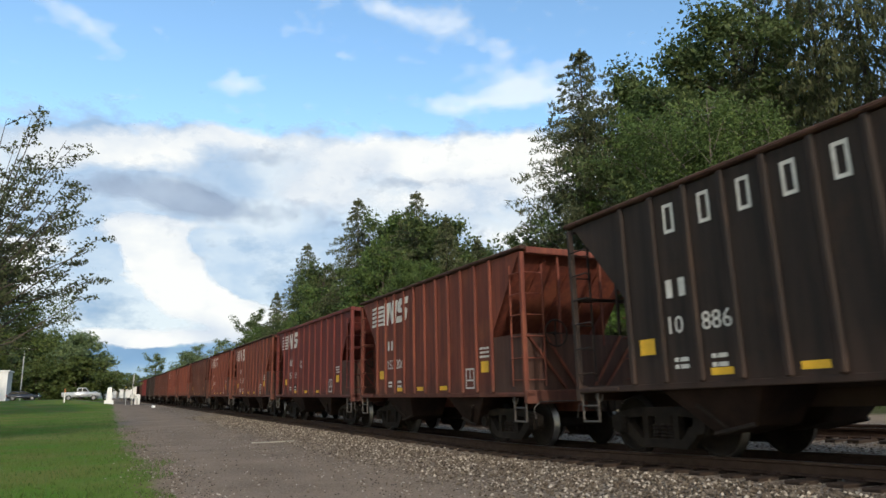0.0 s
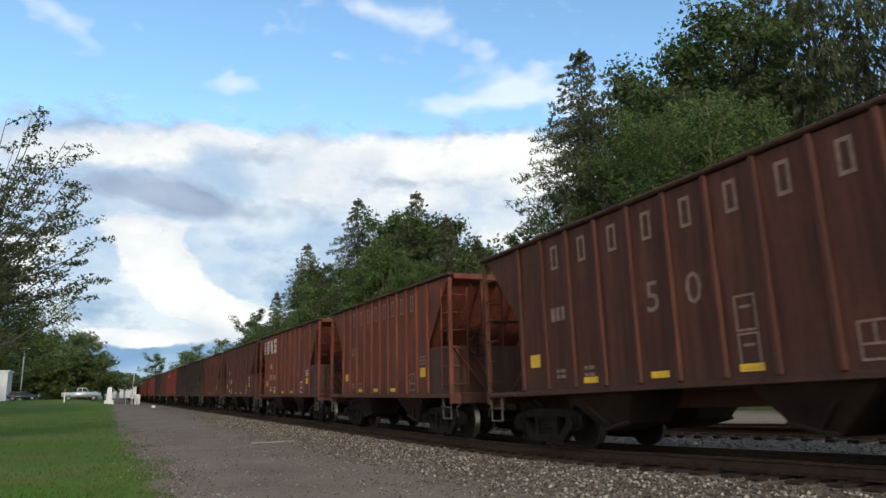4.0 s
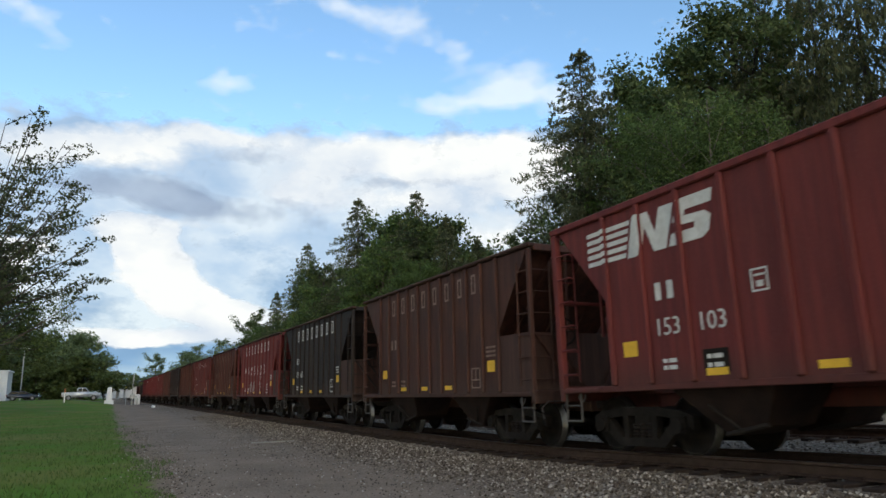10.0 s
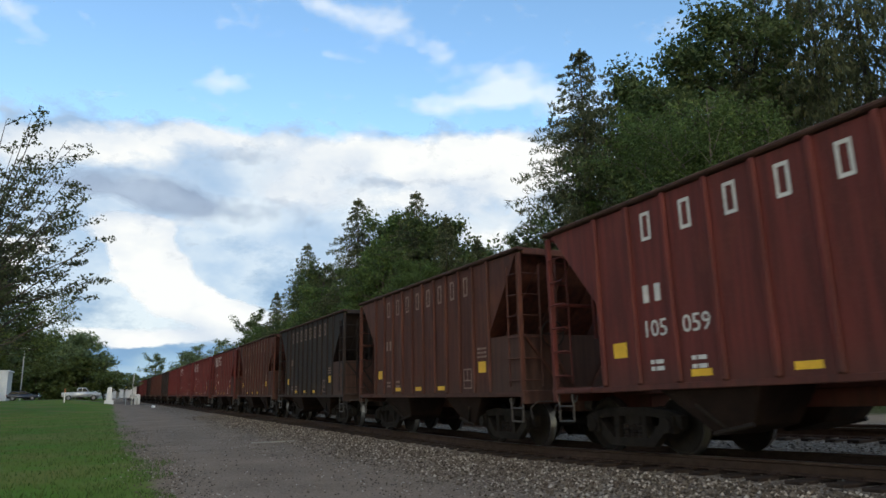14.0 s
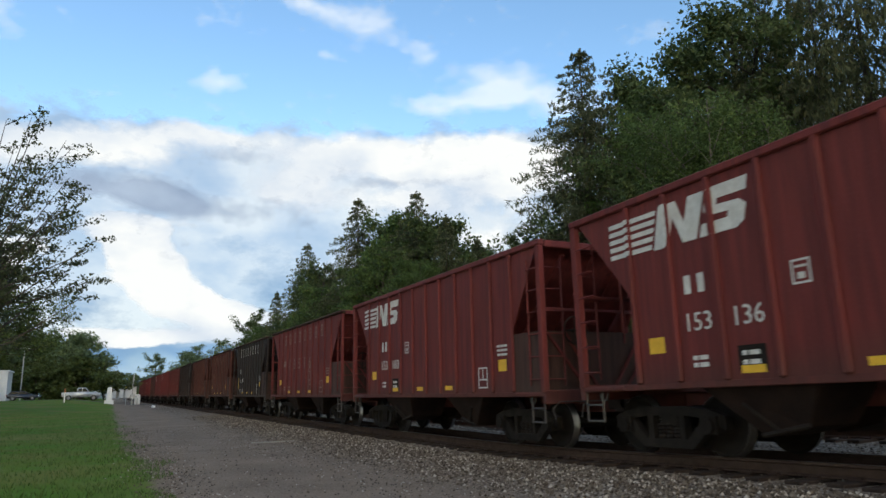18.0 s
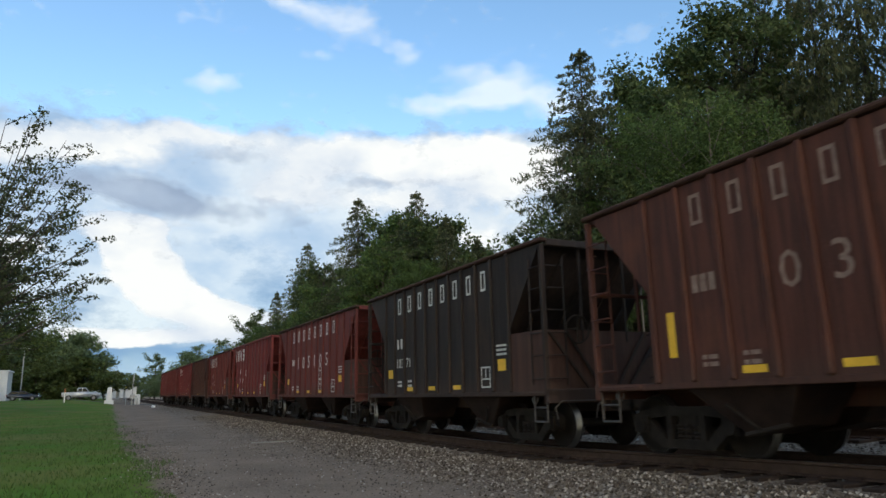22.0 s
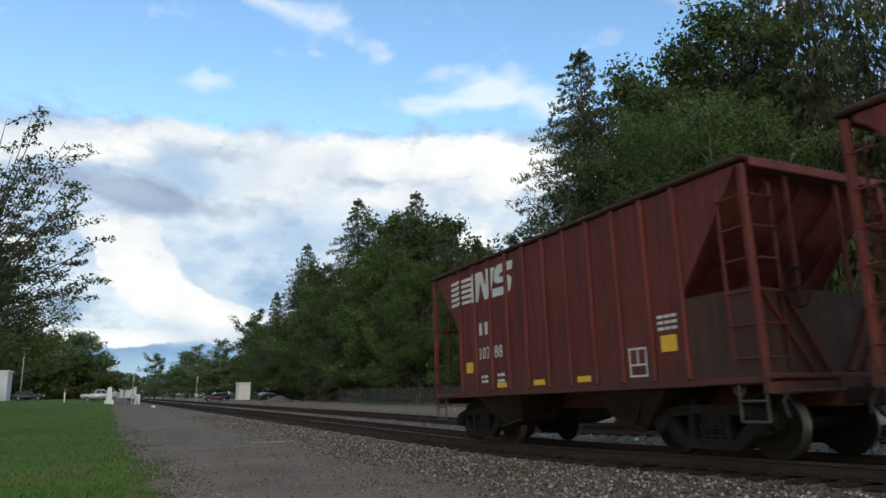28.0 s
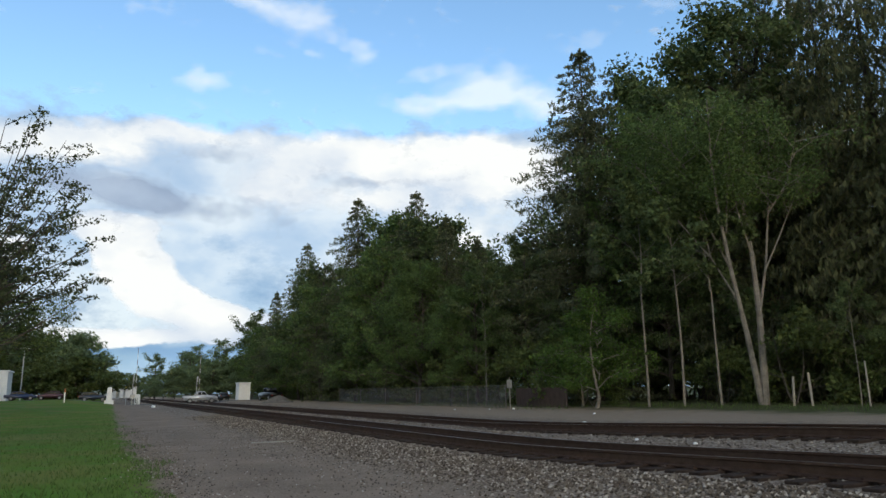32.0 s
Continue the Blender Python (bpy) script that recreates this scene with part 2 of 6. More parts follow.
def make_ground():
    xs = [-1500, -700, -300, -150, -80, -50, -34] + [-26 + 2 * k for k in range(10)] + [-6 + 0.5 * k for k in range(22)] + [5 + 0.25 * k for k in range(52)] + [18 + k for k in range(14)] + [34, 40, 50, 70, 110, 200, 400, 800, 1500]
    ys = [-300, -120, -60, -30, -15, -8] + [-4 + 0.75 * k for k in range(60)] + [41 + 3 * k for k in range(40)] + [170, 200, 250, 320, 450, 700, 1100, 1800, 3000]
    me = bpy.data.meshes.new("ground")
    verts = [(x, y, ground_z(x, y)) for y in ys for x in xs]
    w = len(xs)
    faces = [(j * w + i, j * w + i + 1, (j + 1) * w + i + 1, (j + 1) * w + i) for j in range(len(ys) - 1) for i in range(w - 1)]
    me.from_pydata(verts, [], faces)
    me.shade_smooth()
    n = Net("ground")
    v = n.coords()
    sep = n.add("ShaderNodeSeparateXYZ", Vector=v)
    x, y = sep.outputs[0], sep.outputs[1]
    wob = n.noise(v, 0.55, 5.0, 0.6)
    wob2 = n.noise(v, 3.0, 4.0, 0.6)
    fine = n.noise(v, 22.0, 5.0, 0.65)
    cells = n.add("ShaderNodeTexVoronoi", Vector=v, Scale=26.0)
    pebble = n.ramp(cells.outputs["Color"], [(0.2, (0.079, 0.059, 0.043)), (0.55, (0.195, 0.152, 0.113)), (0.9, (0.390, 0.324, 0.254))])
    # packed grey gravel of the path, with pale loose stones
    path = n.mix(n.ramp(wob, [(0.3, (0, 0, 0)), (0.7, (1, 1, 1))]), (0.134, 0.101, 0.073), (0.260, 0.202, 0.150))
    path = n.mix(n.ramp(fine, [(0.45, (0, 0, 0)), (0.7, (1, 1, 1))]), path, (0.298, 0.230, 0.170))
    stony = n.math("MULTIPLY_ADD", wob2, 3.0, n.math("SUBTRACT", x, 5.6))
    col = n.mix(n.ramp(n.math("MULTIPLY", stony, 0.5), [(0.0, (0, 0, 0)), (0.9, (1, 1, 1))]), path, pebble)
    # dirt road and leaf litter past the second track
    dirt = n.mix(wob2, (0.193, 0.146, 0.101), (0.321, 0.254, 0.182))
    col = n.mix(n.ramp(n.math("MULTIPLY_ADD", n.math("ADD", x, n.math("MULTIPLY", wob2, 1.4)), 0.4, -6.7), [(0.2, (0, 0, 0)), (0.8, (1, 1, 1))]), col, dirt)
    litter = n.mix(fine, (0.035, 0.050, 0.018), (0.105, 0.100, 0.05))
    col = n.mix(n.ramp(n.math("MULTIPLY_ADD", n.math("ADD", x, n.math("MULTIPLY", wob, 5.0)), 0.25, -6.3), [(0.2, (0, 0, 0)), (0.8, (1, 1, 1))]), col, litter)
    # lawn on the near side: green with worn, dry patches
    lawn = n.mix(n.ramp(wob, [(0.32, (0, 0, 0)), (0.62, (1, 1, 1))]), (0.119, 0.130, 0.028), (0.073, 0.159, 0.017))
    dry = n.noise(v, 0.23, 4.0, 0.6)
    lawn = n.mix(n.math("MULTIPLY", n.ramp(dry, [(0.46, (0, 0, 0)), (0.62, (1, 1, 1))]), 0.75), lawn, (0.165, 0.150, 0.051))
    lawn = n.mix(n.ramp(fine, [(0.45, (0, 0, 0)), (0.85, (1, 1, 1))]), lawn, (0.108, 0.192, 0.026))
    edge = n.math("ADD", n.math("MULTIPLY", y, 0.012), n.math("MULTIPLY_ADD", wob2, 0.9, n.math("MULTIPLY_ADD", wob, 1.4, -0.75)))
    edge = n.math("ADD", edge, n.math("MULTIPLY", n.math("MINIMUM", n.math("MAXIMUM", n.math("SUBTRACT", 26.0, y), 0.0), 8.5), 0.04))
    col = n.mix(n.ramp(n.math("MULTIPLY_ADD", n.math("SUBTRACT", edge, x), 1.4, 0.5), [(0.3, (0, 0, 0)), (0.7, (1, 1, 1))]), col, lawn)
    # the crossing road
    tar = n.mix(fine, (0.090, 0.086, 0.080), (0.14, 0.134, 0.125))
    band = n.math("LESS_THAN", n.math("ABSOLUTE", n.math("SUBTRACT", y, 116.0)), 4.6)
    col = n.mix(band, col, tar)
    n.surface(col, 0.92, 0.0, n.math("ADD", fine, n.math("MULTIPLY", cells.outputs["Distance"], 0.8)), 0.55, 0.03, 0.06)
    me.materials.append(n.mat)
    return tagged(new("ground", me), "grey gravel path, lawn and dirt beside the tracks", "ground", kind="structure")


ground = make_ground()


# ---- tracks ----
def rail_mesh(cx, side, y0, y1, step):
    """A rail swept along the grade."""
    w = [(-0.07, -0.18), (0.07, -0.18), (0.07, -0.165), (0.012, -0.145), (0.010, -0.05), (0.036, -0.036), (0.036, -0.006), (0.028, 0.0), (-0.028, 0.0), (-0.036, -0.006), (-0.036, -0.036), (-0.010, -0.05), (-0.012, -0.145), (-0.07, -0.165)]
    bm = bmesh.new()
    n = max(1, round((y1 - y0) / step))
    rings = [[bm.verts.new((side + u, y, climb(cx, y) + v)) for u, v in w] for y in (y0 + (y1 - y0) * k / n for k in range(n + 1))]
    for p, q in zip(rings, rings[1:]):
        for k in range(len(w)):
            bm.faces.new((p[k], p[(k + 1) % len(w)], q[(k + 1) % len(w)], q[k]))
    bm.faces.new(rings[0]), bm.faces.new(rings[-1][::-1])
    bmesh.ops.recalc_face_normals(bm, faces=bm.faces)
    me = mesh("rail", bm, [M_RAILSIDE, M_RAILTOP])
    for f in me.polygons:
        if f.normal.z > 0.9 and f.index % len(w) == 7:
            f.material_index = 1
    return me


def make_track(cx, label):
    tr = thing("railway_track", pose(cx, 0, RAIL), label, "railway track", "railway tracks", "structure")
    for s in (-0.755, 0.755):
        part("rail", rail_mesh(cx, s, -60, 30, 1.0), None, tr)
        part("rail", rail_mesh(cx, s, 30, 1530, 1500), None, tr)
    tie_me = mesh("tie", boxes([(-1.3, 1.3, -0.115, 0.115, -0.36, -0.185)], 0.012), M_TIE)
    plate_me = mesh("tie_plate", boxes([(-0.17, 0.17, -0.09, 0.09, -0.186, -0.17), (-0.11, -0.08, -0.06, -0.03, -0.17, -0.145), (0.08, 0.11, 0.03, 0.06, -0.17, -0.145)]), M_RAILSIDE)
    rnd = random.Random(int(cx * 10))
    rest = bmesh.new()
    y = -8.0
    while y < 260:
        j = rnd.uniform(-0.05, 0.05)
        if y < 90:
            t = part("tie", tie_me, None, tr, m=pose(rnd.uniform(-0.06, 0.06), y + j, climb(cx, y) + rnd.uniform(-0.012, 0.006), 0, 0, rnd.uniform(-1, 1)))
            if y < 45:
                for s in (-0.755, 0.755):
                    part("tie_plate", plate_me, None, t, m=pose(s, 0, 0))
        else:
            box(rest, -1.3, 1.3, y - 0.115, y + 0.115, -0.36, -0.185)
        y += 0.52
    ob = part("ties", rest, M_TIE, tr)
    ob["kind"] = "stuff"
    return tr


make_track(NEAR, "rusty steel rails on dark wooden ties in ballast")
make_track(FAR, "second pair of rusty rails on wooden ties")


def stones(name, count, place, sizes, material, label, seed):
    """Loose stones as one mesh of many low lumps."""
    rnd = random.Random(seed)
    verts, faces = [], []
    base = [(1, 0, 0), (-1, 0, 0), (0, 1, 0), (0, -1, 0), (0, 0, 1), (0, 0, -0.6)]
    tri = [(0, 2, 4), (2, 1, 4), (1, 3, 4), (3, 0, 4), (2, 0, 5), (1, 2, 5), (3, 1, 5), (0, 3, 5)]
    for _ in range(count):
        x, y = place(rnd)
        s = rnd.uniform(*sizes)
        z = ground_z(x, y) + s * 0.25
        a = rnd.random() * math.tau
        ca, sa = math.cos(a), math.sin(a)
        o = len(verts)
        for bx, by, bz in base:
            bx, by, bz = bx * rnd.uniform(0.6, 1.2) * s, by * rnd.uniform(0.5, 1.0) * s, bz * rnd.uniform(0.5, 0.9) * s
            verts.append((x + bx * ca - by * sa, y + bx * sa + by * ca, z + bz))
        faces += [(o + p, o + q, o + r) for p, q, r in tri]
    me = bpy.data.meshes.new(name)
    me.from_pydata(verts, [], faces)
    me.materials.append(material)
    return tagged(new(name, me), label, "ballast", kind="stuff")


def stone_material():
    n = Net("ballast_stone")
    rnd = n.add("ShaderNodeNewGeometry").outputs["Random Per Island"]
    col = n.ramp(rnd, [(0.0, (0.046, 0.035, 0.025)), (0.40, (0.107, 0.084, 0.063)), (0.80, (0.191, 0.157, 0.121)), (0.97, (0.441, 0.386, 0.319))])
    return n.surface(col, 0.95, 0, n.noise(n.coords(), 60.0), 0.3, 0.01, 0.06)


M_STONE = stone_material()


def on_shoulder(rnd):
    return 4.6 + 2.9 * rnd.betavariate(2.2, 1.2), 2.5 + 46 * rnd.random() ** 1.7


def between(rnd):
    return rnd.choice((rnd.uniform(7.5, 10.4), rnd.uniform(10.2, 12.2), rnd.uniform(12, 15.2))), 3 + 60 * rnd.random() ** 1.5


def on_path(rnd):
    return rnd.choice((rnd.uniform(0.6, 5.6), rnd.uniform(3.6, 5.8), rnd.gauss(1.2, 0.35))), 5 + 30 * rnd.random() ** 1.6


stones("ballast_stones", 17000, on_shoulder, (0.018, 0.042), M_STONE, "loose grey and brown crushed ballast stones", 3)
stones("ballast_stones", 9000, between, (0.018, 0.04), M_STONE, "crushed stone between the rails", 4)
stones("pebbles", 9000, on_path, (0.009, 0.026), M_STONE, "small pale pebbles scattered on the path", 5)


# ---- the train ----
HALF, SILL, TOP = 1.55, 1.02, 4.02
WHEEL = 0.457
MESHES = {}
# rusty brown chutes; the deep shade under the car is in the colour
M_CHUTE = grainy("shaded_brown_steel", (0.010, 0.007, 0.006), (0.034, 0.020, 0.015), 2.5, 0.92, spec=0.1)


def shared(key, make):
    if key not in MESHES:
        MESHES[key] = make()
    return MESHES[key]


def truck_frame():
    """Cast side frame: an arched top member, a dropped bottom member, two columns between them, and the journal ends."""
    bm = prism([(-1.15, 0.40), (-1.15, 0.60), (-0.9, 0.68), (-0.45, 0.74), (0.45, 0.74), (0.9, 0.68), (1.15, 0.60), (1.15, 0.40), (0.98, 0.50), (0.8, 0.56), (0.42, 0.60), (-0.42, 0.60), (-0.8, 0.56), (-0.98, 0.50)], "x", -0.07, 0.07)
    low = prism([(-0.90, 0.44), (-0.74, 0.54), (-0.42, 0.25), (0.42, 0.25), (0.74, 0.54), (0.90, 0.44), (0.52, 0.12), (-0.52, 0.12)], "x", -0.08, 0.06)
    extra = bpy.data.meshes.new("tmp")
    low.to_mesh(extra)
    low.free()
    bm.from_mesh(extra)
    bpy.data.meshes.remove(extra)
    for y in (-0.33, 0.33):
        box(bm, -0.075, 0.07, y - 0.055, y + 0.055, 0.2, 0.66)
    for y in (-0.889, 0.889):
        box(bm, -0.13, 0.13, y - 0.15, y + 0.15, 0.34, 0.60)
        tube(bm, (-0.17, y, 0.457), (0.16, y, 0.457), 0.12, sides=10)
    return mesh("side_frame", bm, M_TRUCK)


def spring_mesh():
    """A coil spring, as a turned column with a ridge for each coil."""
    prof = [(0.03, 0.205)]
    for k in range(5):
        z = 0.21 + k * 0.055
        prof += [(0.056, z), (0.080, z + 0.027)]
    return mesh("spring", lathe(prof + [(0.03, 0.49)], "z", 8), M_IRON)


def wheelset_mesh():
    bm = bmesh.new()
    prof = [(0.09, -0.90), (0.09, -0.80), (0.16, -0.79), (0.20, -0.755), (0.38, -0.745), (0.40, -0.80), (WHEEL - 0.012, -0.80), (WHEEL, -0.785), (WHEEL, -0.70), (WHEEL + 0.026, -0.688), (WHEEL + 0.02, -0.66), (0.39, -0.662), (0.36, -0.70), (0.2, -0.70), (0.15, -0.66), (0.085, -0.655)]
    prof = prof + [(r, -d) for r, d in prof[::-1]]
    me = mesh("wheelset", lathe(prof, "x", 22), [M_WHEEL, M_TREAD], True)
    for f in me.polygons:
        r = math.hypot(f.center.y, f.center.z)
        if r > WHEEL - 0.03 and 0.69 < abs(f.center.x) < 0.80:
            f.material_index = 1
    return me


def side_sheet_mesh(h, modern):
    """The side between sill and top: a plate closes the front corner low down, the rear is cut back over the platform."""
    plate, back, fore = SILL + 1.22, 1.46 if modern else 1.45, 1.12 if modern else 1.30
    out = [(-h + fore, SILL), (h - back, SILL), (h - back, TOP - 1.62), (h - back + 0.25, TOP - 1.30), (h - 0.2, TOP - 0.10), (-h + 0.15, TOP - 0.10), (-h + 0.28, TOP - 0.30), (-h + fore + 0.02, plate + 0.10), (-h + fore, plate)]
    return mesh("side_sheet", prism(out, "x", -0.008, 0.008), PAINT["oxide"])


def corner_plate_mesh(h, modern):
    fore = 1.12 if modern else 1.30
    return mesh("corner_plate", boxes([(-0.008, 0.008, -h + 0.05, -h + fore, SILL, SILL + 1.22)]), PAINT["grime"])


def slope_mesh(h):
    """Sloping floor from the end's top down to the hopper mouth, with its ribs."""
    bm = bmesh.new()
    w = HALF - 0.11
    a, b = (h - 0.20, TOP - 0.12), (h - 3.0, SILL + 0.15)
    v = [bm.verts.new(p) for p in ((-w, a[0], a[1]), (w, a[0], a[1]), (w, b[0], b[1]), (-w, b[0], b[1]), (-w, a[0] - 0.03, a[1]), (w, a[0] - 0.03, a[1]), (w, b[0] - 0.03, b[1]), (-w, b[0] - 0.03, b[1]))]
    for q in ((0, 1, 2, 3), (7, 6, 5, 4), (0, 4, 5, 1), (2, 6, 7, 3)):
        bm.faces.new([v[i] for i in q])
    bmesh.ops.recalc_face_normals(bm, faces=bm.faces)
    return mesh("slope_sheet", bm, PAINT["oxide"])


def slope_rib_mesh(h):
    a, b = Vector((0, h - 0.19, TOP - 0.14)), Vector((0, h - 3.0, SILL + 0.15))
    return mesh("slope_rib", tubes([(a.lerp(b, 0.03), a.lerp(b, 0.9), 0.05)], 4), PAINT["oxide"])


def hopper_mesh(sx):
    """A discharge chute under the floor: sloped faces down to a narrow mouth."""
    bm = bmesh.new()
    top, bot = SILL + 0.02, 0.34
    x0, x1 = sx * 0.25, sx * 1.42
    ring = [[bm.verts.new((x0, -1.05, top)), bm.verts.new((x1, -1.05, top)), bm.verts.new((x1, 0.85, top)), bm.verts.new((x0, 0.85, top))],
            [bm.verts.new((x0, -0.20, bot)), bm.verts.new((sx * 1.15, -0.20, bot)), bm.verts.new((sx * 1.15, 0.45, bot + 0.14)), bm.verts.new((x0, 0.45, bot + 0.14))]]
    for k in range(4):
        bm.faces.new((ring[0][k], ring[0][(k + 1) % 4], ring[1][(k + 1) % 4], ring[1][k]))
    bm.faces.new(ring[0]), bm.faces.new(ring[1])
    bmesh.ops.recalc_face_normals(bm, faces=bm.faces)
    bmesh.ops.bevel(bm, geom=list(bm.edges), offset=0.02, segments=1, affect="EDGES")
    return mesh("hopper_chute", bm, M_CHUTE)


def chute_lever_mesh(sx):
    rows = [((sx * 1.18, -0.22, 0.36), (sx * 1.18, 0.47, 0.50), 0.035), ((sx * 1.17, 0.05, 0.40), (sx * 1.36, -0.35, SILL - 0.25), 0.026)]
    return mesh("chute_lever", tubes(rows, 6), M_IRON)


def ladder_mesh(along, span, rungs, z0, z1):
    rows = []
    for k in range(rungs):
        z = z0 + (z1 - z0) * k / (rungs - 1)
        rows.append(((0, 0, z), (0, span, z), 0.013) if along == "y" else ((0, 0, z), (span, 0, z), 0.013))
        for d in (0.0, span):
            p = (0, d, z) if along == "y" else (d, 0, z)
            q = (0.05, d, z - 0.02) if along == "y" else (d, 0.05, z - 0.02)
            rows.append((p, q, 0.013))
    if along == "y":
        rows.append(((0.03, span, z0 - 0.12), (0.03, span, z1 + 0.2), 0.022))
    else:
        rows.append(((span, 0.03, z0 - 0.12), (span, 0.03, z1 + 0.2), 0.022))
    return mesh("ladder", tubes(rows, 5), PAINT["oxide"])


def step_mesh():
    rows = [((0, 0, 0), (0, 0, -0.5), 0.02), ((0, 0.42, 0), (0, 0.42, -0.5), 0.02), ((0, 0, -0.5), (0, 0.42, -0.5), 0.02), ((0, 0, -0.24), (0, 0.42, -0.24), 0.018)]
    return mesh("step", tubes(rows, 5), M_GRAB)


def coupler_mesh():
    bm = boxes([(-0.09, 0.09, -0.25, 0.52, -0.1, 0.1), (-0.15, 0.15, 0.50, 0.70, -0.15, 0.15), (-0.15, -0.03, 0.66, 0.86, -0.14, 0.14), (0.05, 0.15, 0.66, 0.80, -0.14, 0.14)], 0.02)
    return mesh("coupler", bm, M_IRON)


def air_hose_mesh():
    pts = [(0, -0.10, 0), (0, 0.10, -0.04), (-0.02, 0.20, -0.20), (-0.06, 0.32, -0.32), (-0.14, 0.46, -0.34)]
    return mesh("air_hose", tubes([(p, q, 0.026) for p, q in zip(pts, pts[1:])], 6), M_IRON)


def towing_loop_mesh():
    pts = [(0, 0.09 * math.cos(a), -0.11 * math.sin(a)) for a in (k * math.pi / 6 for k in range(7))]
    return mesh("towing_loop", tubes([(p, q, 0.017) for p, q in zip(pts, pts[1:])], 5), M_GRAB)


def lever_mesh(s):
    pts = [(s * 0.1, 0, 0.02), (s * 1.25, 0.02, 0.02), (s * 1.42, 0.04, -0.10), (s * 1.42, 0.10, -0.30)]
    return mesh("uncoupling_lever", tubes([(p, q, 0.011) for p, q in zip(pts, pts[1:])], 5), M_GRAB)


def joint_strip_mesh():
    """The upright seam where the corner plate meets the side, with its rivet heads."""
    bm = boxes([(-0.018, 0.0, -0.05, 0.05, SILL + 0.13, SILL + 1.22)])
    for k in range(15):
        z = SILL + 0.18 + k * 0.072
        for y in (-0.025, 0.025):
            tube(bm, (-0.016, y, z), (-0.030, y, z), 0.016, 0.009, 6)
    return mesh("joint_strip", bm, PAINT["oxide"])


def brake_wheel_mesh():
    bm = bmesh.new()
    n = 14
    for k in range(n):
        a, b = k * math.tau / n, (k + 1) * math.tau / n
        tube(bm, (0.27 * math.cos(a), 0, 0.27 * math.sin(a)), (0.27 * math.cos(b), 0, 0.27 * math.sin(b)), 0.018, sides=5)
    for k in range(4):
        a = k * math.tau / 4
        tube(bm, (0, 0.03, 0), (0.26 * math.cos(a), 0, 0.26 * math.sin(a)), 0.014, sides=4)
    tube(bm, (0, 0, 0), (0, 0.25, 0), 0.035)
    return mesh("brake_wheel", bm, M_IRON)


def glyph(ch, size):
    """A digit as a flat mesh, from the built-in font."""
    cu = bpy.data.curves.new("glyph", "FONT")
    cu.body, cu.size, cu.align_x, cu.extrude = ch, size, "CENTER", 0.0015
    cu.resolution_u = 2
    ob = bpy.data.objects.new("glyph", cu)
    me = bpy.data.meshes.new_from_object(ob)
    bpy.data.objects.remove(ob)
    me.materials.clear()
    return me


def number_mesh(text, size, material):
    me = shared(("num", text, size, material.name), lambda: glyph(text, size))
    if not me.materials:
        me.materials.append(material)
    return me


FACE = Matrix.Rotation(radians(-90), 4, "Z") @ Matrix.Rotation(radians(90), 4, "X")  # upright, facing -x, reading towards -y


def bars(rows, material, name="lettering"):
    """Flat painted bars: (y0, y1, z0, z1) on the car's side."""
    bm = bmesh.new()
    for y0, y1, z0, z1 in rows:
        box(bm, -0.0015, 0.0015, y0, y1, z0, z1)
    return mesh(name, bm, material)


def slab(outlines, material, name):
    """Flat painted shapes given by outlines in (y, z)."""
    bm = bmesh.new()
    for o in outlines:
        a = [bm.verts.new((-0.0015, y, z)) for y, z in o]
        b = [bm.verts.new((0.0015, y, z)) for y, z in o]
        bm.faces.new(a), bm.faces.new(b)
        for k in range(len(o)):
            bm.faces.new((a[k], a[(k + 1) % len(o)], b[(k + 1) % len(o)], b[k]))
    bmesh.ops.recalc_face_normals(bm, faces=bm.faces)
    return mesh(name, bm, material)


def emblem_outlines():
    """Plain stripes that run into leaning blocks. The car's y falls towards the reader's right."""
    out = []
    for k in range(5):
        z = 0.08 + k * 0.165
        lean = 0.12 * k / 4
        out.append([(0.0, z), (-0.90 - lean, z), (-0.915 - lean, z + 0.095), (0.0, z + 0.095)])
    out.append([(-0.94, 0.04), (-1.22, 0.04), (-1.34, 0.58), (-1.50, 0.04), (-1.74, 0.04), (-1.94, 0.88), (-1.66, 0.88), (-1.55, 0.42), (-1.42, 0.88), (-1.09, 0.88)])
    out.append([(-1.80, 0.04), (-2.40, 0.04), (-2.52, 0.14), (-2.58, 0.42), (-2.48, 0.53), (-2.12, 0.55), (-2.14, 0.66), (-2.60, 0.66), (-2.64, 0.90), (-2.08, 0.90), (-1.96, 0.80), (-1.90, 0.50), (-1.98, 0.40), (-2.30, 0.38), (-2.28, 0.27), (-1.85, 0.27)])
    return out


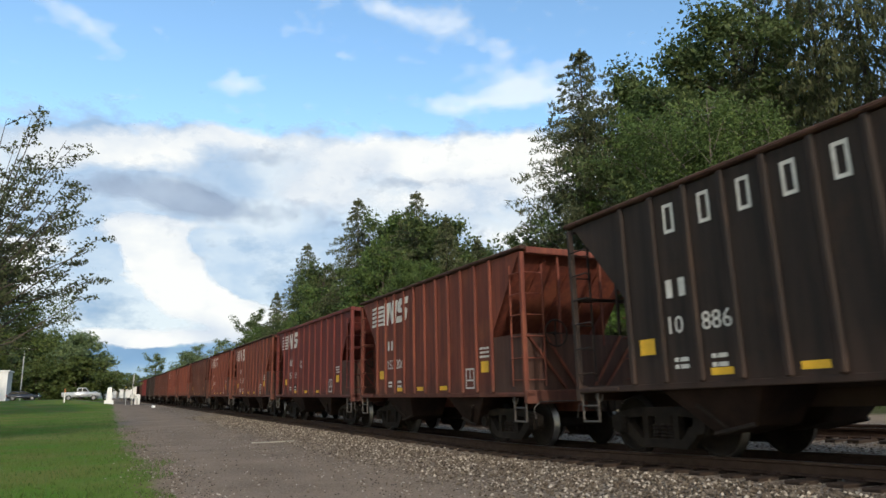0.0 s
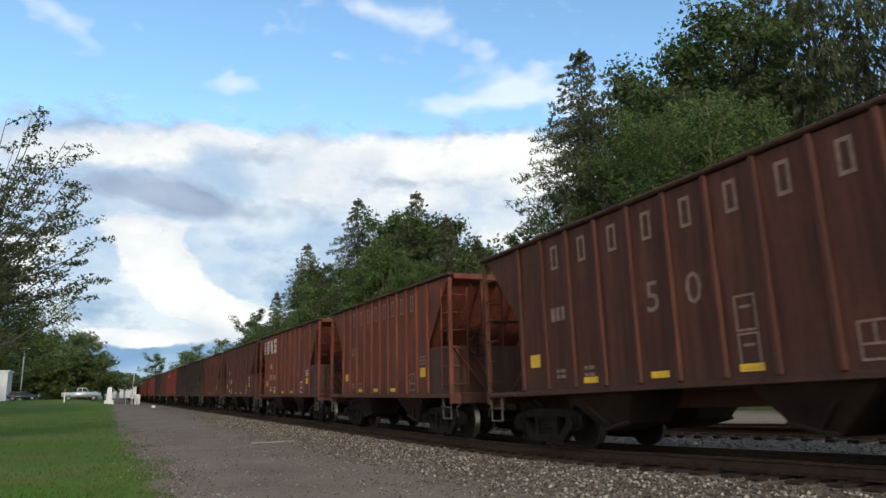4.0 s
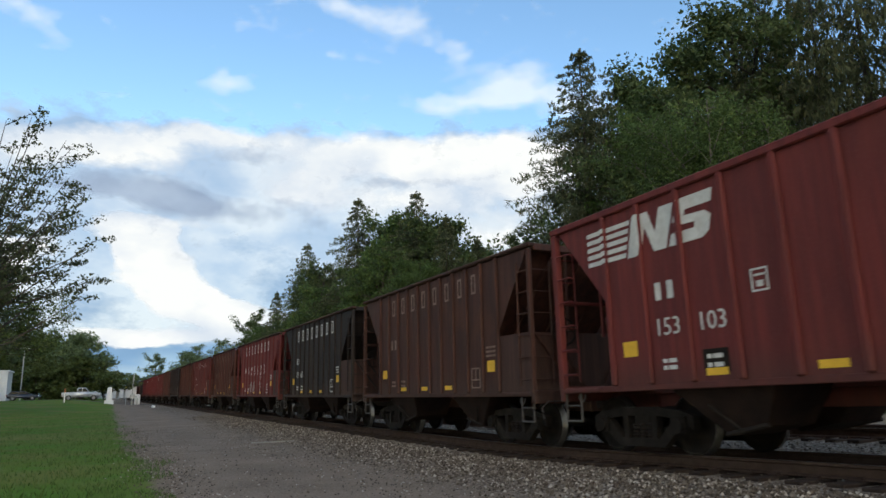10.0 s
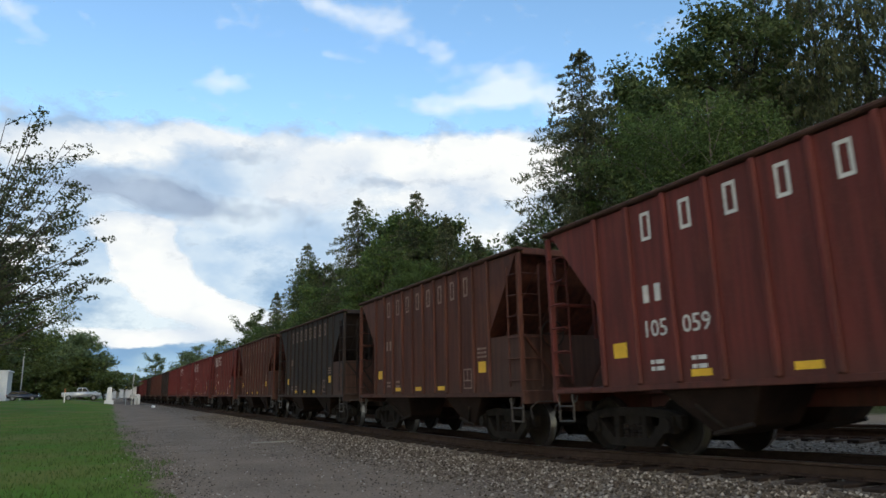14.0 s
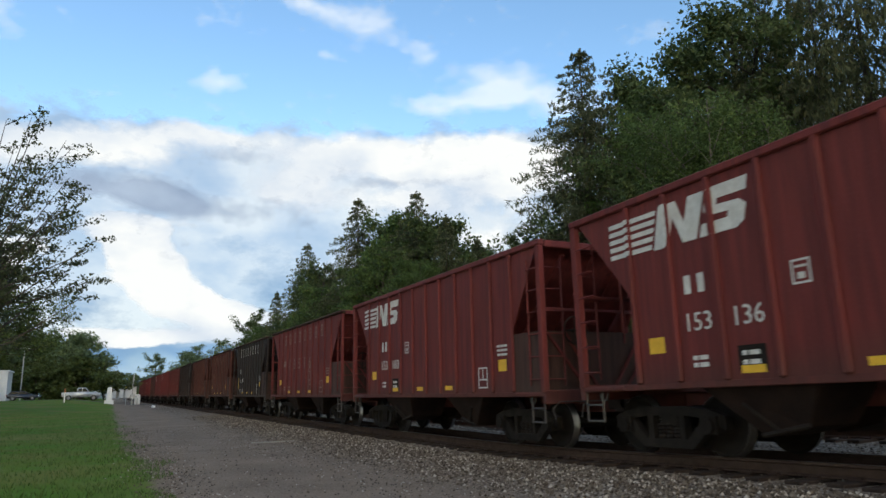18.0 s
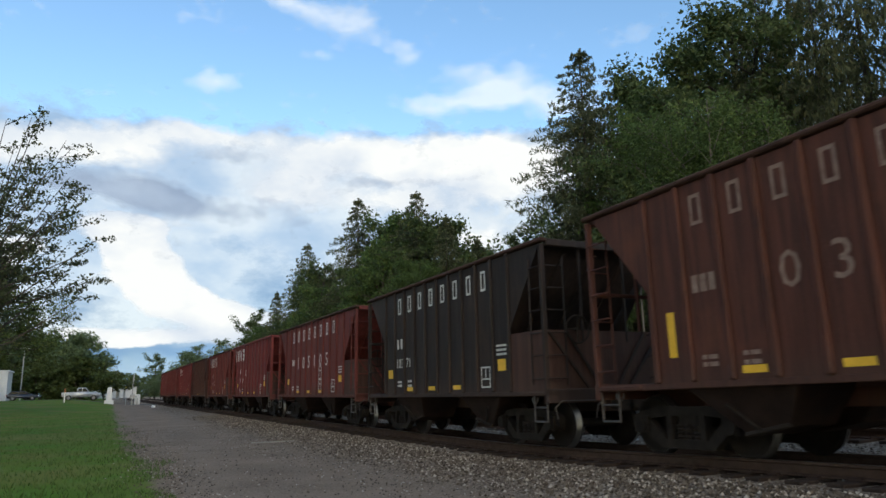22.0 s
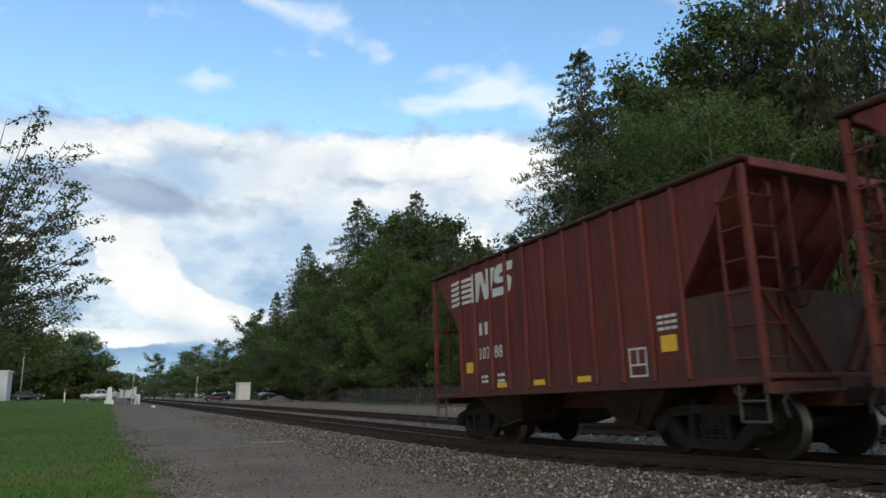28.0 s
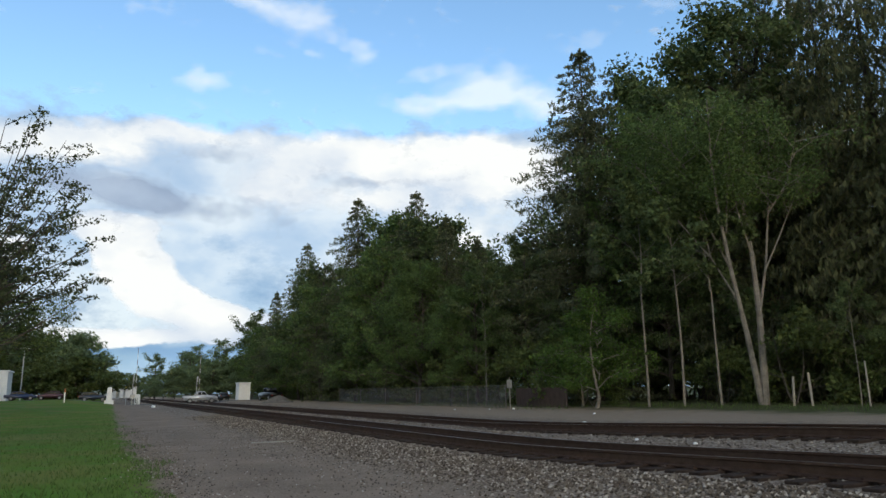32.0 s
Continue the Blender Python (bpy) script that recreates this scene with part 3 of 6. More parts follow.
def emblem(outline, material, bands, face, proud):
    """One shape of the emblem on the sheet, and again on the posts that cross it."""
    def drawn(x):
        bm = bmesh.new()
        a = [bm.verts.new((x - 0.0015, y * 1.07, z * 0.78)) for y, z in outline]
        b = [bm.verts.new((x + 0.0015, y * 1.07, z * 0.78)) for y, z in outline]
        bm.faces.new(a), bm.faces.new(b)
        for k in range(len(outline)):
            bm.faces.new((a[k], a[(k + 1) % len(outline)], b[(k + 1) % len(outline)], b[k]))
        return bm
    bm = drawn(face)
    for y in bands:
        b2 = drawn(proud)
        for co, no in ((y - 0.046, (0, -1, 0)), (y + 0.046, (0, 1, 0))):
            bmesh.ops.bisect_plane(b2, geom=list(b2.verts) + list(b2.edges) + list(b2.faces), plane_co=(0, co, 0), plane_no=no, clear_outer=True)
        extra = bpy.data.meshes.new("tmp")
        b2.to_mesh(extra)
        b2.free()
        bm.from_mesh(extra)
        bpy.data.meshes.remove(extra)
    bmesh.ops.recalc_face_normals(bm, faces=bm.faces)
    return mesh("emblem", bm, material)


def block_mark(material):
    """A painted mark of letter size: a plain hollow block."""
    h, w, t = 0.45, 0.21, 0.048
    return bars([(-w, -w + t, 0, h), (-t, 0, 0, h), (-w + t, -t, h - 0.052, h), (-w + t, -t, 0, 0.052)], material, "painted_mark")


def build_car(spec):
    rear, length, paint, style, mark, number, tint = spec
    h = length / 2 - 0.65
    mat = PAINT[paint]
    long_car = length > 11.7
    modern = style == "modern"
    colour = {"oxide": "oxide-red", "bright": "bright red", "rust": "rust-streaked red", "brown": "faded brown", "dark": "dark brown", "black": "black"}[paint]
    note = {"emblem": "with a white striped emblem", "word": "with white painted marks", "both": "with white marks and numbers", "": "with worn plain sides"}[mark]
    car = thing("hopper_car", pose(NEAR, rear, RAIL), "%s open coal hopper car %s" % (colour, note), "hopper car", "cars of the coal train")

    def put(name, key, make, m, label=""):
        src = shared((key, paint), lambda: repaint(shared(key, make), mat))
        return part(name, src, None, car, label, m)

    def repaint(me, to):
        if not me.materials or not me.materials[0].name.endswith("_paint"):
            return me
        me = me.copy()
        me.materials[0] = to
        return me

    inner = HALF - 0.07
    for s in (-1, 1):
        put("side_sheet", ("sheet", long_car, modern), lambda: side_sheet_mesh(h, modern), pose(s * inner, 0, 0))
        if modern:
            put("top_chord", ("chord", long_car), lambda: mesh("top_chord", boxes([(-0.075, 0.075, -h, h, TOP - 0.12, TOP)], 0.02), PAINT["oxide"]), pose(s * (HALF - 0.075), 0, 0))
        else:
            part("top_chord", shared(("dusty_chord", long_car), lambda: mesh("top_chord", boxes([(-0.085, 0.085, -h - 0.02, h + 0.02, TOP - 0.08, TOP)], 0.025), M_COALDUST)), None, car, "rounded top rail brown with coal dust", pose(s * (HALF - 0.075), 0, 0))
        put("side_sill", ("sill", long_car), lambda: mesh("side_sill", boxes([(-0.05, 0.05, -h, h, SILL - 0.03, SILL + 0.07)], 0.012), PAINT["oxide"]), pose(s * (HALF - 0.105), 0, 0))
    reach = (1.12 if modern else 1.30) - 0.02
    part("end_sheet", shared("end_sheet", lambda: mesh("end_sheet", boxes([(-HALF + 0.08, HALF - 0.08, -0.008, 0.008, SILL + 0.06, SILL + 1.22)]), PAINT["grime"])), None, car, "grimy lower end sheet", pose(0, -h + 0.13, 0))
    for s in (-1, 1):
        put("shelf_sheet", ("shelf", s, modern), lambda: mesh("shelf_sheet", boxes([(-0.62, 0.62, -reach / 2, reach / 2, -0.008, 0.008)]), PAINT["oxide"]), pose(s * (HALF - 0.70), -h + 0.18 + reach / 2, SILL + 1.20))
        for k in (0, 1):
            put("diagonal_brace", ("brace", s, k), lambda: mesh("diagonal_brace", tubes([((s * (HALF - 0.16 - 0.42 * k), 0, SILL + 1.20), (s * (0.50 - 0.30 * k), 0, SILL + 0.12), 0.035)], 4), PAINT["oxide"]), pose(0, -h + 0.09, 0))
        part("corner_plate", shared(("corner_plate", long_car, modern), lambda: corner_plate_mesh(h, modern)), None, car, "corner plate browned by brake dust", pose(s * (HALF - 0.07), 0, 0))
        put("joint_strip", "joint_strip", joint_strip_mesh, pose(s * (HALF - 0.07), -h + reach + 0.06, 0, 0, 0, 0 if s < 0 else 180), "riveted joint strip")
    n_posts = 11
    first, last = -h + (1.16 if modern else 1.34), h - 1.50
    span = last - first
    for k in range(n_posts):
        y = first + span * k / (n_posts - 1)
        for s in (-1, 1):
            put("side_post", "post", lambda: mesh("side_post", boxes([(-0.038, 0.038, -0.056, 0.056, SILL + 0.06, TOP - 0.08)], 0.026), PAINT["oxide"]), pose(s * (HALF - 0.041), y, 0))
    for e in (-1, 1):
        turn = 0 if e > 0 else 180
        put("slope_sheet", ("slope", long_car), lambda: slope_mesh(h), pose(0, 0, 0, 0, 0, turn), "coal-stained sloping end sheet")
        for x in (-0.78, 0.0, 0.78):
            put("slope_rib", ("slope_rib", long_car), lambda: slope_rib_mesh(h), pose(0, 0, 0, 0, 0, turn) @ pose(x, 0, 0))
        part("air_hose", shared("air_hose", air_hose_mesh), None, car, "black rubber brake hose", pose(0.3, e * (h - 0.05), 0.80, 0, 0, turn))
        for s in (-1, 1):
            part("towing_loop", shared("towing_loop", towing_loop_mesh), None, car, "bright worn steel loop", pose(s * (HALF - 0.10), e * (h - 0.55), SILL - 0.06))
            part("uncoupling_lever", shared(("uncoupling", s), lambda: lever_mesh(s)), None, car, "", pose(0, e * (h + 0.03), SILL - 0.14, 0, 0, turn))
        put("end_chord", "end_chord", lambda: mesh("end_chord", boxes([(-HALF + 0.15, HALF - 0.15, -0.07, 0.07, TOP - 0.15, TOP - 0.01)], 0.015), PAINT["oxide"]), pose(0, e * (h - 0.07), 0))
        put("end_platform", "platform", lambda: mesh("end_platform", boxes([(-HALF + 0.03, HALF - 0.03, -1.12, 0.0, SILL - 0.02, SILL + 0.05), (-HALF + 0.03, HALF - 0.03, -0.12, 0.0, SILL - 0.16, SILL + 0.10), (-0.22, 0.22, -1.1, 0.02, SILL - 0.34, SILL + 0.03)], 0.012), PAINT["oxide"]), pose(0, e * h, 0, 0, 0, turn))
        for s in (-1, 1):
            put("hopper_chute", ("chute", s), lambda: hopper_mesh(s), pose(0, e * 1.95, 0, 0, 0, turn + 180))
            put("chute_lever", ("lever", s), lambda: chute_lever_mesh(s), pose(0, e * 1.95, 0, 0, 0, turn + 180))
        part("coupler", shared("coupler", coupler_mesh), None, car, m=pose(0, e * (h - 0.22), 0.83, 0, 0, turn))
        for s in (-1, 1):
            put("corner_post", ("corner", modern), lambda: mesh("corner_post", boxes([(-0.06, 0.06, -0.07, 0.07, SILL + 0.04, TOP - 0.12)] if modern else [(-0.05, 0.05, -0.042, 0.042, SILL + 0.04, TOP - 0.12)], 0.012), PAINT["oxide"]), pose(s * (HALF - 0.07), e * (h - 0.08), 0))
            put("ladder", "side_ladder", lambda: ladder_mesh("y", 0.42, 6, SILL + 0.30, TOP - 0.55), pose(s * (HALF - 0.02), e * (h - 0.10) - (0.42 if e > 0 else 0), 0))
            put("ladder", "end_ladder", lambda: ladder_mesh("x", 0.42, 6, SILL + 0.30, TOP - 0.55), pose(s * (HALF - 0.10) - (0.42 if s > 0 else 0), e * (h - 0.01), 0))
            part("step", shared("step", step_mesh), None, car, m=pose(s * (HALF - 0.08), e * (h - 0.12) - (0.42 if e > 0 else 0), SILL))
            put("end_post", "end_post", lambda: mesh("end_post", boxes([(-0.025, 0.025, -0.03, 0.03, SILL + 1.0, TOP - 0.14)], 0.008), PAINT["oxide"]), pose(s * 0.55, e * (h - 0.14), 0))
        if modern or e > 0:
            put("end_rail", "end_rail", lambda: mesh("end_rail", boxes([(-HALF + 0.10, HALF - 0.10, -0.03, 0.03, 2.62, 2.68)], 0.01), PAINT["oxide"]), pose(0, e * (h - 0.05), 0))
    put("centre_sill", ("centre", long_car), lambda: mesh("centre_sill", boxes([(-0.2, 0.2, -h + 0.2, h - 0.2, 0.70, 0.95), (-0.3, 0.3, -h + 0.4, h - 0.4, 0.95, 1.5)], 0.01), PAINT["oxide"]), pose(0, 0, 0))
    part("brake_wheel", shared("brake_wheel", brake_wheel_mesh), None, car, m=pose(-0.75, -h + 0.02, 2.25))
    part("air_reservoir", shared("reservoir", lambda: mesh("air_reservoir", lathe([(0.05, -0.48), (0.17, -0.42), (0.2, -0.3), (0.2, 0.3), (0.17, 0.42), (0.05, 0.48)], "x", 14), M_IRON, True)), None, car, m=pose(0.45, -h + 0.75, SILL + 0.32))
    part("brake_cylinder", shared("cylinder", lambda: mesh("brake_cylinder", lathe([(0.06, -0.5), (0.12, -0.46), (0.13, 0.0), (0.17, 0.02), (0.17, 0.3), (0.1, 0.34)], "x", 12), M_IRON, True)), None, car, m=pose(-0.5, -h + 0.55, SILL + 0.62))
    trucks = (h - 1.5)
    for e in (-1, 1):
        tr = part("truck", shared("bolster", lambda: mesh("truck", boxes([(-1.0, 1.0, -0.2, 0.2, 0.42, 0.66), (-0.25, 0.25, -0.25, 0.25, 0.62, 0.74)], 0.02), M_TRUCK)), None, car, "black cast-steel truck", pose(0, e * trucks, 0))
        for s in (-1, 1):
            part("side_frame", shared("frame", truck_frame), None, tr, m=pose(s * 0.99, 0, 0, 0, 0, 0 if s < 0 else 180))
            for y in (-0.17, 0.0, 0.17):
                part("spring", shared("spring", spring_mesh), None, tr, m=pose(s * 0.97, y, 0))
        for w in (-1, 1):
            WHEELSETS[w].append(part("wheelset", shared("wheelset", wheelset_mesh), None, tr, "steel wheels with bright treads", pose(0, w * 0.889, WHEEL)))
    paint_marks(car, first, last, n_posts, mark, number, tint, (long_car, modern))
    return car


WHEELSETS = {-1: [], 1: []}


def paint_marks(car, first, last, n_posts, mark, number, tint, build):
    face = -(HALF - 0.07) - 0.0125
    proud = -(HALF - 0.003) - 0.003
    mat = M_FADED if tint == "faded" else M_WHITE
    step = (last - first) / (n_posts - 1)
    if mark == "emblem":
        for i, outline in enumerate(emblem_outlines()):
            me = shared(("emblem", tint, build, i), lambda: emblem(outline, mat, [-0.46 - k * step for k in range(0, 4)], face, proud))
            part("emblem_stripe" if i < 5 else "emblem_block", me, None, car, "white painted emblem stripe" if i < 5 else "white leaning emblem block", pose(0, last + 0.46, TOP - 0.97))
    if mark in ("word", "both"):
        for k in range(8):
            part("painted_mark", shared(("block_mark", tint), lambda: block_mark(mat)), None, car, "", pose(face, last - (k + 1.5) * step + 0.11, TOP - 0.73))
    big = mark == "both"
    for k, ch in enumerate(number):
        if ch == " ":
            continue
        if big:
            m, size = pose(face, last - (k + 2.5) * step, 2.16), 0.68
        else:
            m, size = pose(face, last - (1.5 + k // 3) * step + 0.18 * (1 - k % 3), 1.79), 0.37
        part("painted_digit", number_mesh(ch, size, mat), None, car, "", m @ FACE)
    part("lettering", shared(("mark", tint, big), lambda: bars([(0.19, 0.07, 0.0, 0.27), (-0.06, -0.18, 0, 0.27)] if not big else [(0.21, 0.10, 0, 0.25), (0.06, -0.06, 0, 0.25), (-0.10, -0.21, 0, 0.25)], mat)), None, car, "white painted reporting mark", pose(face, last - 1.5 * step, 2.32))
    data = shared(("data", tint), lambda: bars([(0.15, 0.07, 0.0, 0.06), (0.04, -0.12, 0.0, 0.06)], mat))
    if build[1]:
        part("lettering", shared("black_panel", lambda: bars([(-0.22, 0.22, 0, 0.32)], M_TRUCK, "lettering")), None, car, "black patch with white figures", pose(face + 0.0005, last - 2.5 * step, SILL + 0.18))
        part("stencil_box", shared(("small_box", tint), lambda: bars([(0.13, -0.13, 0, 0.025), (0.13, -0.13, 0.28, 0.305), (0.13, 0.105, 0.025, 0.28), (-0.105, -0.13, 0.025, 0.28), (0.05, -0.05, 0.06, 0.14), (0.08, -0.08, 0.2, 0.23)], mat, "stencil_box")), None, car, "small white outlined stencil", pose(face, last - 3.5 * step, SILL + 1.16))
    for dy, dz in ((1.5, 0.36), (1.5, 0.26), (2.5, 0.37), (2.5, 0.25)):
        part("lettering", data, None, car, "small white painted data line", pose(face - 0.002, last - dy * step, SILL + dz))
    if big and build[0]:
        for z0 in (0.16, 0.66):
            part("stencil_box", shared(("pane", tint), lambda: bars([(0.17, -0.17, 0, 0.03), (0.17, -0.17, 0.45, 0.48), (0.17, 0.14, 0.03, 0.45), (-0.14, -0.17, 0.03, 0.45), (0.09, -0.09, 0.30, 0.34)], mat, "stencil_box")), None, car, "white outlined stencil", pose(face, last - 6.5 * step, SILL + z0))
    if number == "105133":
        rnd = random.Random(4)
        for k in range(7):
            y, w, z = -0.26 * k, rnd.uniform(0.10, 0.19), rnd.uniform(0.0, 0.06)
            top = z + rnd.uniform(0.42, 0.62)
            part("graffiti", slab([[(y, z), (y - w, z + 0.03), (y - w - 0.04, top), (y + 0.02, top - 0.05)]], M_SCRAWL, "graffiti"), None, car, "pale sprayed graffiti stroke", pose(face - 0.002, last - 2.75 * step, SILL + 0.17))
    panel = shared(("panel", tint), lambda: bars([(0, -0.40, 0, 0.03), (0, -0.40, 0.42, 0.45), (0, -0.03, 0.03, 0.42), (-0.37, -0.40, 0.03, 0.42), (-0.185, -0.215, 0.2, 0.42), (-0.03, -0.37, 0.17, 0.20)], mat, "stencil_box"))
    if number != "101987":
        part("stencil_box", panel, None, car, "white outlined inspection stencil", pose(face, first + 1.5 * step + 0.2, SILL + 0.16))
    for k in range(3):
        part("lettering", shared(("spec", tint), lambda: bars([(0.2, 0.08, 0, 0.045), (0.05, -0.05, 0, 0.045), (-0.08, -0.2, 0, 0.045)], mat)), None, car, "small white painted data line", pose(face, first + 0.5 * step, SILL + 0.82 + 0.09 * k))
    plate = shared("plate", lambda: bars([(-0.16, 0.16, 0, 0.24)], M_YELLOW, "reflector"))
    strip = shared("strip", lambda: bars([(-0.19, 0.19, 0, 0.10)], M_YELLOW, "reflector"))
    tall = shared("tall_plate", lambda: bars([(-0.075, 0.075, 0, 0.66)], M_YELLOW, "reflector"))
    part("reflector", tall if number in ("102480", " 034") else plate, None, car, "yellow reflective plate", pose(face, last - 0.5 * step, SILL + (0.42 if number in ("102480", " 034") else 0.50)))
    part("reflector", plate, None, car, "yellow reflective plate", pose(face, first + 0.5 * step, SILL + 0.50))
    for k in (2.5, 4.5, 6.5):
        part("reflector", strip, None, car, "yellow reflective strip", pose(face, last - step * k, SILL + 0.14))


# rear end at the start of the clip, length over couplers, paint, build, marks, number, condition of the white paint
CARS = [
    (9.98, 11.05, "black", "old", "word", "10 886", ""), (21.31, 11.05, "rust", "old", "emblem", "152206", ""), (33.32, 12.40, "oxide", "modern", "emblem", "153135", ""),
    (45.47, 12.40, "rust", "old", "emblem", "150079", ""), (56.22, 11.05, "rust", "old", "emblem", "151810", ""), (68.47, 12.40, "brown", "old", "both", "  50", "faded"),
    (79.93, 11.05, "rust", "old", "word", "", "faded"), (92.59, 12.40, "rust", "old", "emblem", "150062", ""), (104.75, 12.40, "brown", "old", "", "150008", ""),
    (115.53, 11.05, "brown", "old", "both", "10258", "faded"), (126.29, 11.05, "black", "old", "word", "102825", ""), (137.22, 11.05, "black", "old", "both", "101987", ""),
    (149.40, 12.40, "bright", "modern", "emblem", "153103", ""), (159.99, 11.05, "dark", "old", "word", "", "faded"), (170.82, 11.05, "black", "old", "word", "10065", ""),
    (182.85, 12.40, "bright", "old", "both", "105133", ""), (193.70, 11.05, "brown", "old", "both", " 3932", "faded"), (205.94, 12.40, "oxide", "old", "word", "105059", ""),
    (216.69, 11.05, "brown", "old", "word", "", "faded"), (228.06, 11.05, "black", "old", "word", "", "faded"), (238.93, 11.05, "brown", "old", "both", "10", "faded"),
    (249.87, 11.05, "oxide", "old", "emblem", "151813", ""), (262.25, 12.40, "bright", "modern", "emblem", "153136", ""), (274.41, 12.40, "bright", "modern", "emblem", "153160", ""),
    (286.76, 12.40, "bright", "old", "both", "10516", "faded"), (297.67, 11.05, "black", "old", "word", "102480", ""), (308.65, 11.05, "brown", "old", "both", "", "faded"),
    (319.83, 11.05, "brown", "old", "both", " 034", "faded"), (330.96, 11.05, "black", "old", "word", "10371", ""), (343.25, 12.40, "oxide", "old", "both", "105105", ""),
    (355.98, 12.40, "bright", "modern", "emblem", "153120", ""), (367.01, 11.05, "oxide", "old", "emblem", "10561", ""), (377.93, 11.05, "dark", "old", "", "", "faded"),
    (390.33, 12.40, "bright", "modern", "emblem", "153", ""), (402.93, 12.40, "oxide", "old", "both", "105221", ""), (413.93, 11.05, "oxide", "old", "emblem", "10788", ""),
]
TRAIN = [(build_car(spec), spec[0] - (spec[1] - 1.3) / 2) for spec in CARS]

SPEEDS = ((-1, 13.8), (2, 13.83), (11, 14.02), (22, 14.6), (28, 14.67), (33, 14.7))


@functools.lru_cache(None)
def travelled(t, step=0.05):
    """Metres that the train has gone since the start."""
    ts, vs = zip(*SPEEDS)
    grid = np.arange(0, t + 1e-9, step)
    mids = (grid[1:] + grid[:-1]) / 2
    return float(np.sum(np.interp(mids, ts, vs)) * step)


def on_rails(y, half=4.2):
    """The pose of a car whose middle is at y, resting on its two trucks."""
    a, b = climb(NEAR, y - half), climb(NEAR, y + half)
    return pose(NEAR, y, RAIL + (a + b) / 2, math.degrees(math.atan2(b - a, 2 * half)))


def moments(start):
    """Key times of a car: every two seconds, and every tenth of a second while it climbs the grade."""
    out = [float(t) for t in range(0, 33, 2)]
    out += [k / 10 for k in range(0, 321) if -8 < start - travelled(k / 10) < 24]
    return sorted(set(out))


def motions():
    for car, start in TRAIN:
        walk(car, [(t, on_rails(start - travelled(t))) for t in moments(start)])
    fine = [k / 30 for k in range(961)]
    ts, vs = zip(*SPEEDS)
    gone = np.concatenate([[0.0], np.cumsum(np.interp((np.array(fine[1:]) + np.array(fine[:-1])) / 2, ts, vs) / 30)])
    for w, sets in WHEELSETS.items():
        first = sets[0]
        walk(first, [(t, pose(0, w * 0.889, WHEEL, math.degrees(d / WHEEL))) for t, d in zip(fine, gone)])
        keys = first.animation_data
        for ob in sets[1:]:
            ob.rotation_mode = "QUATERNION"
            ob.animation_data_create()
            ob.animation_data.action = keys.action
            ob.animation_data.action_slot = keys.action_slot
    for ob, rows in MOVERS:
        walk(ob, rows)


MOVERS = []


# ---- trees ----
def leaf_mesh(name, centres, count, spread, size, material, seed, aspect=0.62, hang=0.0):
    """Many small leaves in clumps round the given twig ends, as one mesh."""
    rs = np.random.RandomState(seed)
    c = np.repeat(np.array([p[:3] for p in centres], float), count, axis=0)
    r = np.repeat(np.array([p[3] for p in centres], float), count)
    n = len(c)
    d = rs.normal(size=(n, 3))
    d /= np.linalg.norm(d, axis=1)[:, None]
    c = c + d * (rs.rand(n) ** 0.45 * r * spread)[:, None] * np.array([1, 1, 0.75])
    u = rs.normal(size=(n, 3))
    u[:, 2] -= hang
    u /= np.linalg.norm(u, axis=1)[:, None]
    w = np.cross(u, rs.normal(size=(n, 3)))
    w /= np.linalg.norm(w, axis=1)[:, None]
    s = size * (0.6 + 0.8 * rs.rand(n))
    u, w = u * s[:, None], w * (s * aspect)[:, None]
    verts = np.stack([c - u * 0.5, c + w * 0.5 - u * 0.08, c + u * 0.5, c - w * 0.5 - u * 0.08], 1).reshape(-1, 3)
    me = bpy.data.meshes.new(name)
    me.vertices.add(n * 4), me.loops.add(n * 4), me.polygons.add(n)
    me.vertices.foreach_set("co", verts.ravel())
    me.loops.foreach_set("vertex_index", np.arange(n * 4, dtype=np.int32))
    me.polygons.foreach_set("loop_start", np.arange(n, dtype=np.int32) * 4)
    me.update()
    me.materials.append(material)
    return me


def limb(bm, a, b, r0, r1, rnd, bend=0.12, steps=3, sides=5):
    a, b = Vector(a), Vector(b)
    off = Vector((rnd.uniform(-1, 1), rnd.uniform(-1, 1), rnd.uniform(-0.5, 1))) * bend * (b - a).length
    last = a
    for k in range(1, steps + 1):
        f = k / steps
        p = a.lerp(b, f) + off * math.sin(f * math.pi)
        tube(bm, last, p, r0 + (r1 - r0) * (f - 1 / steps), r0 + (r1 - r0) * f, sides, False)
        last = p
    return last


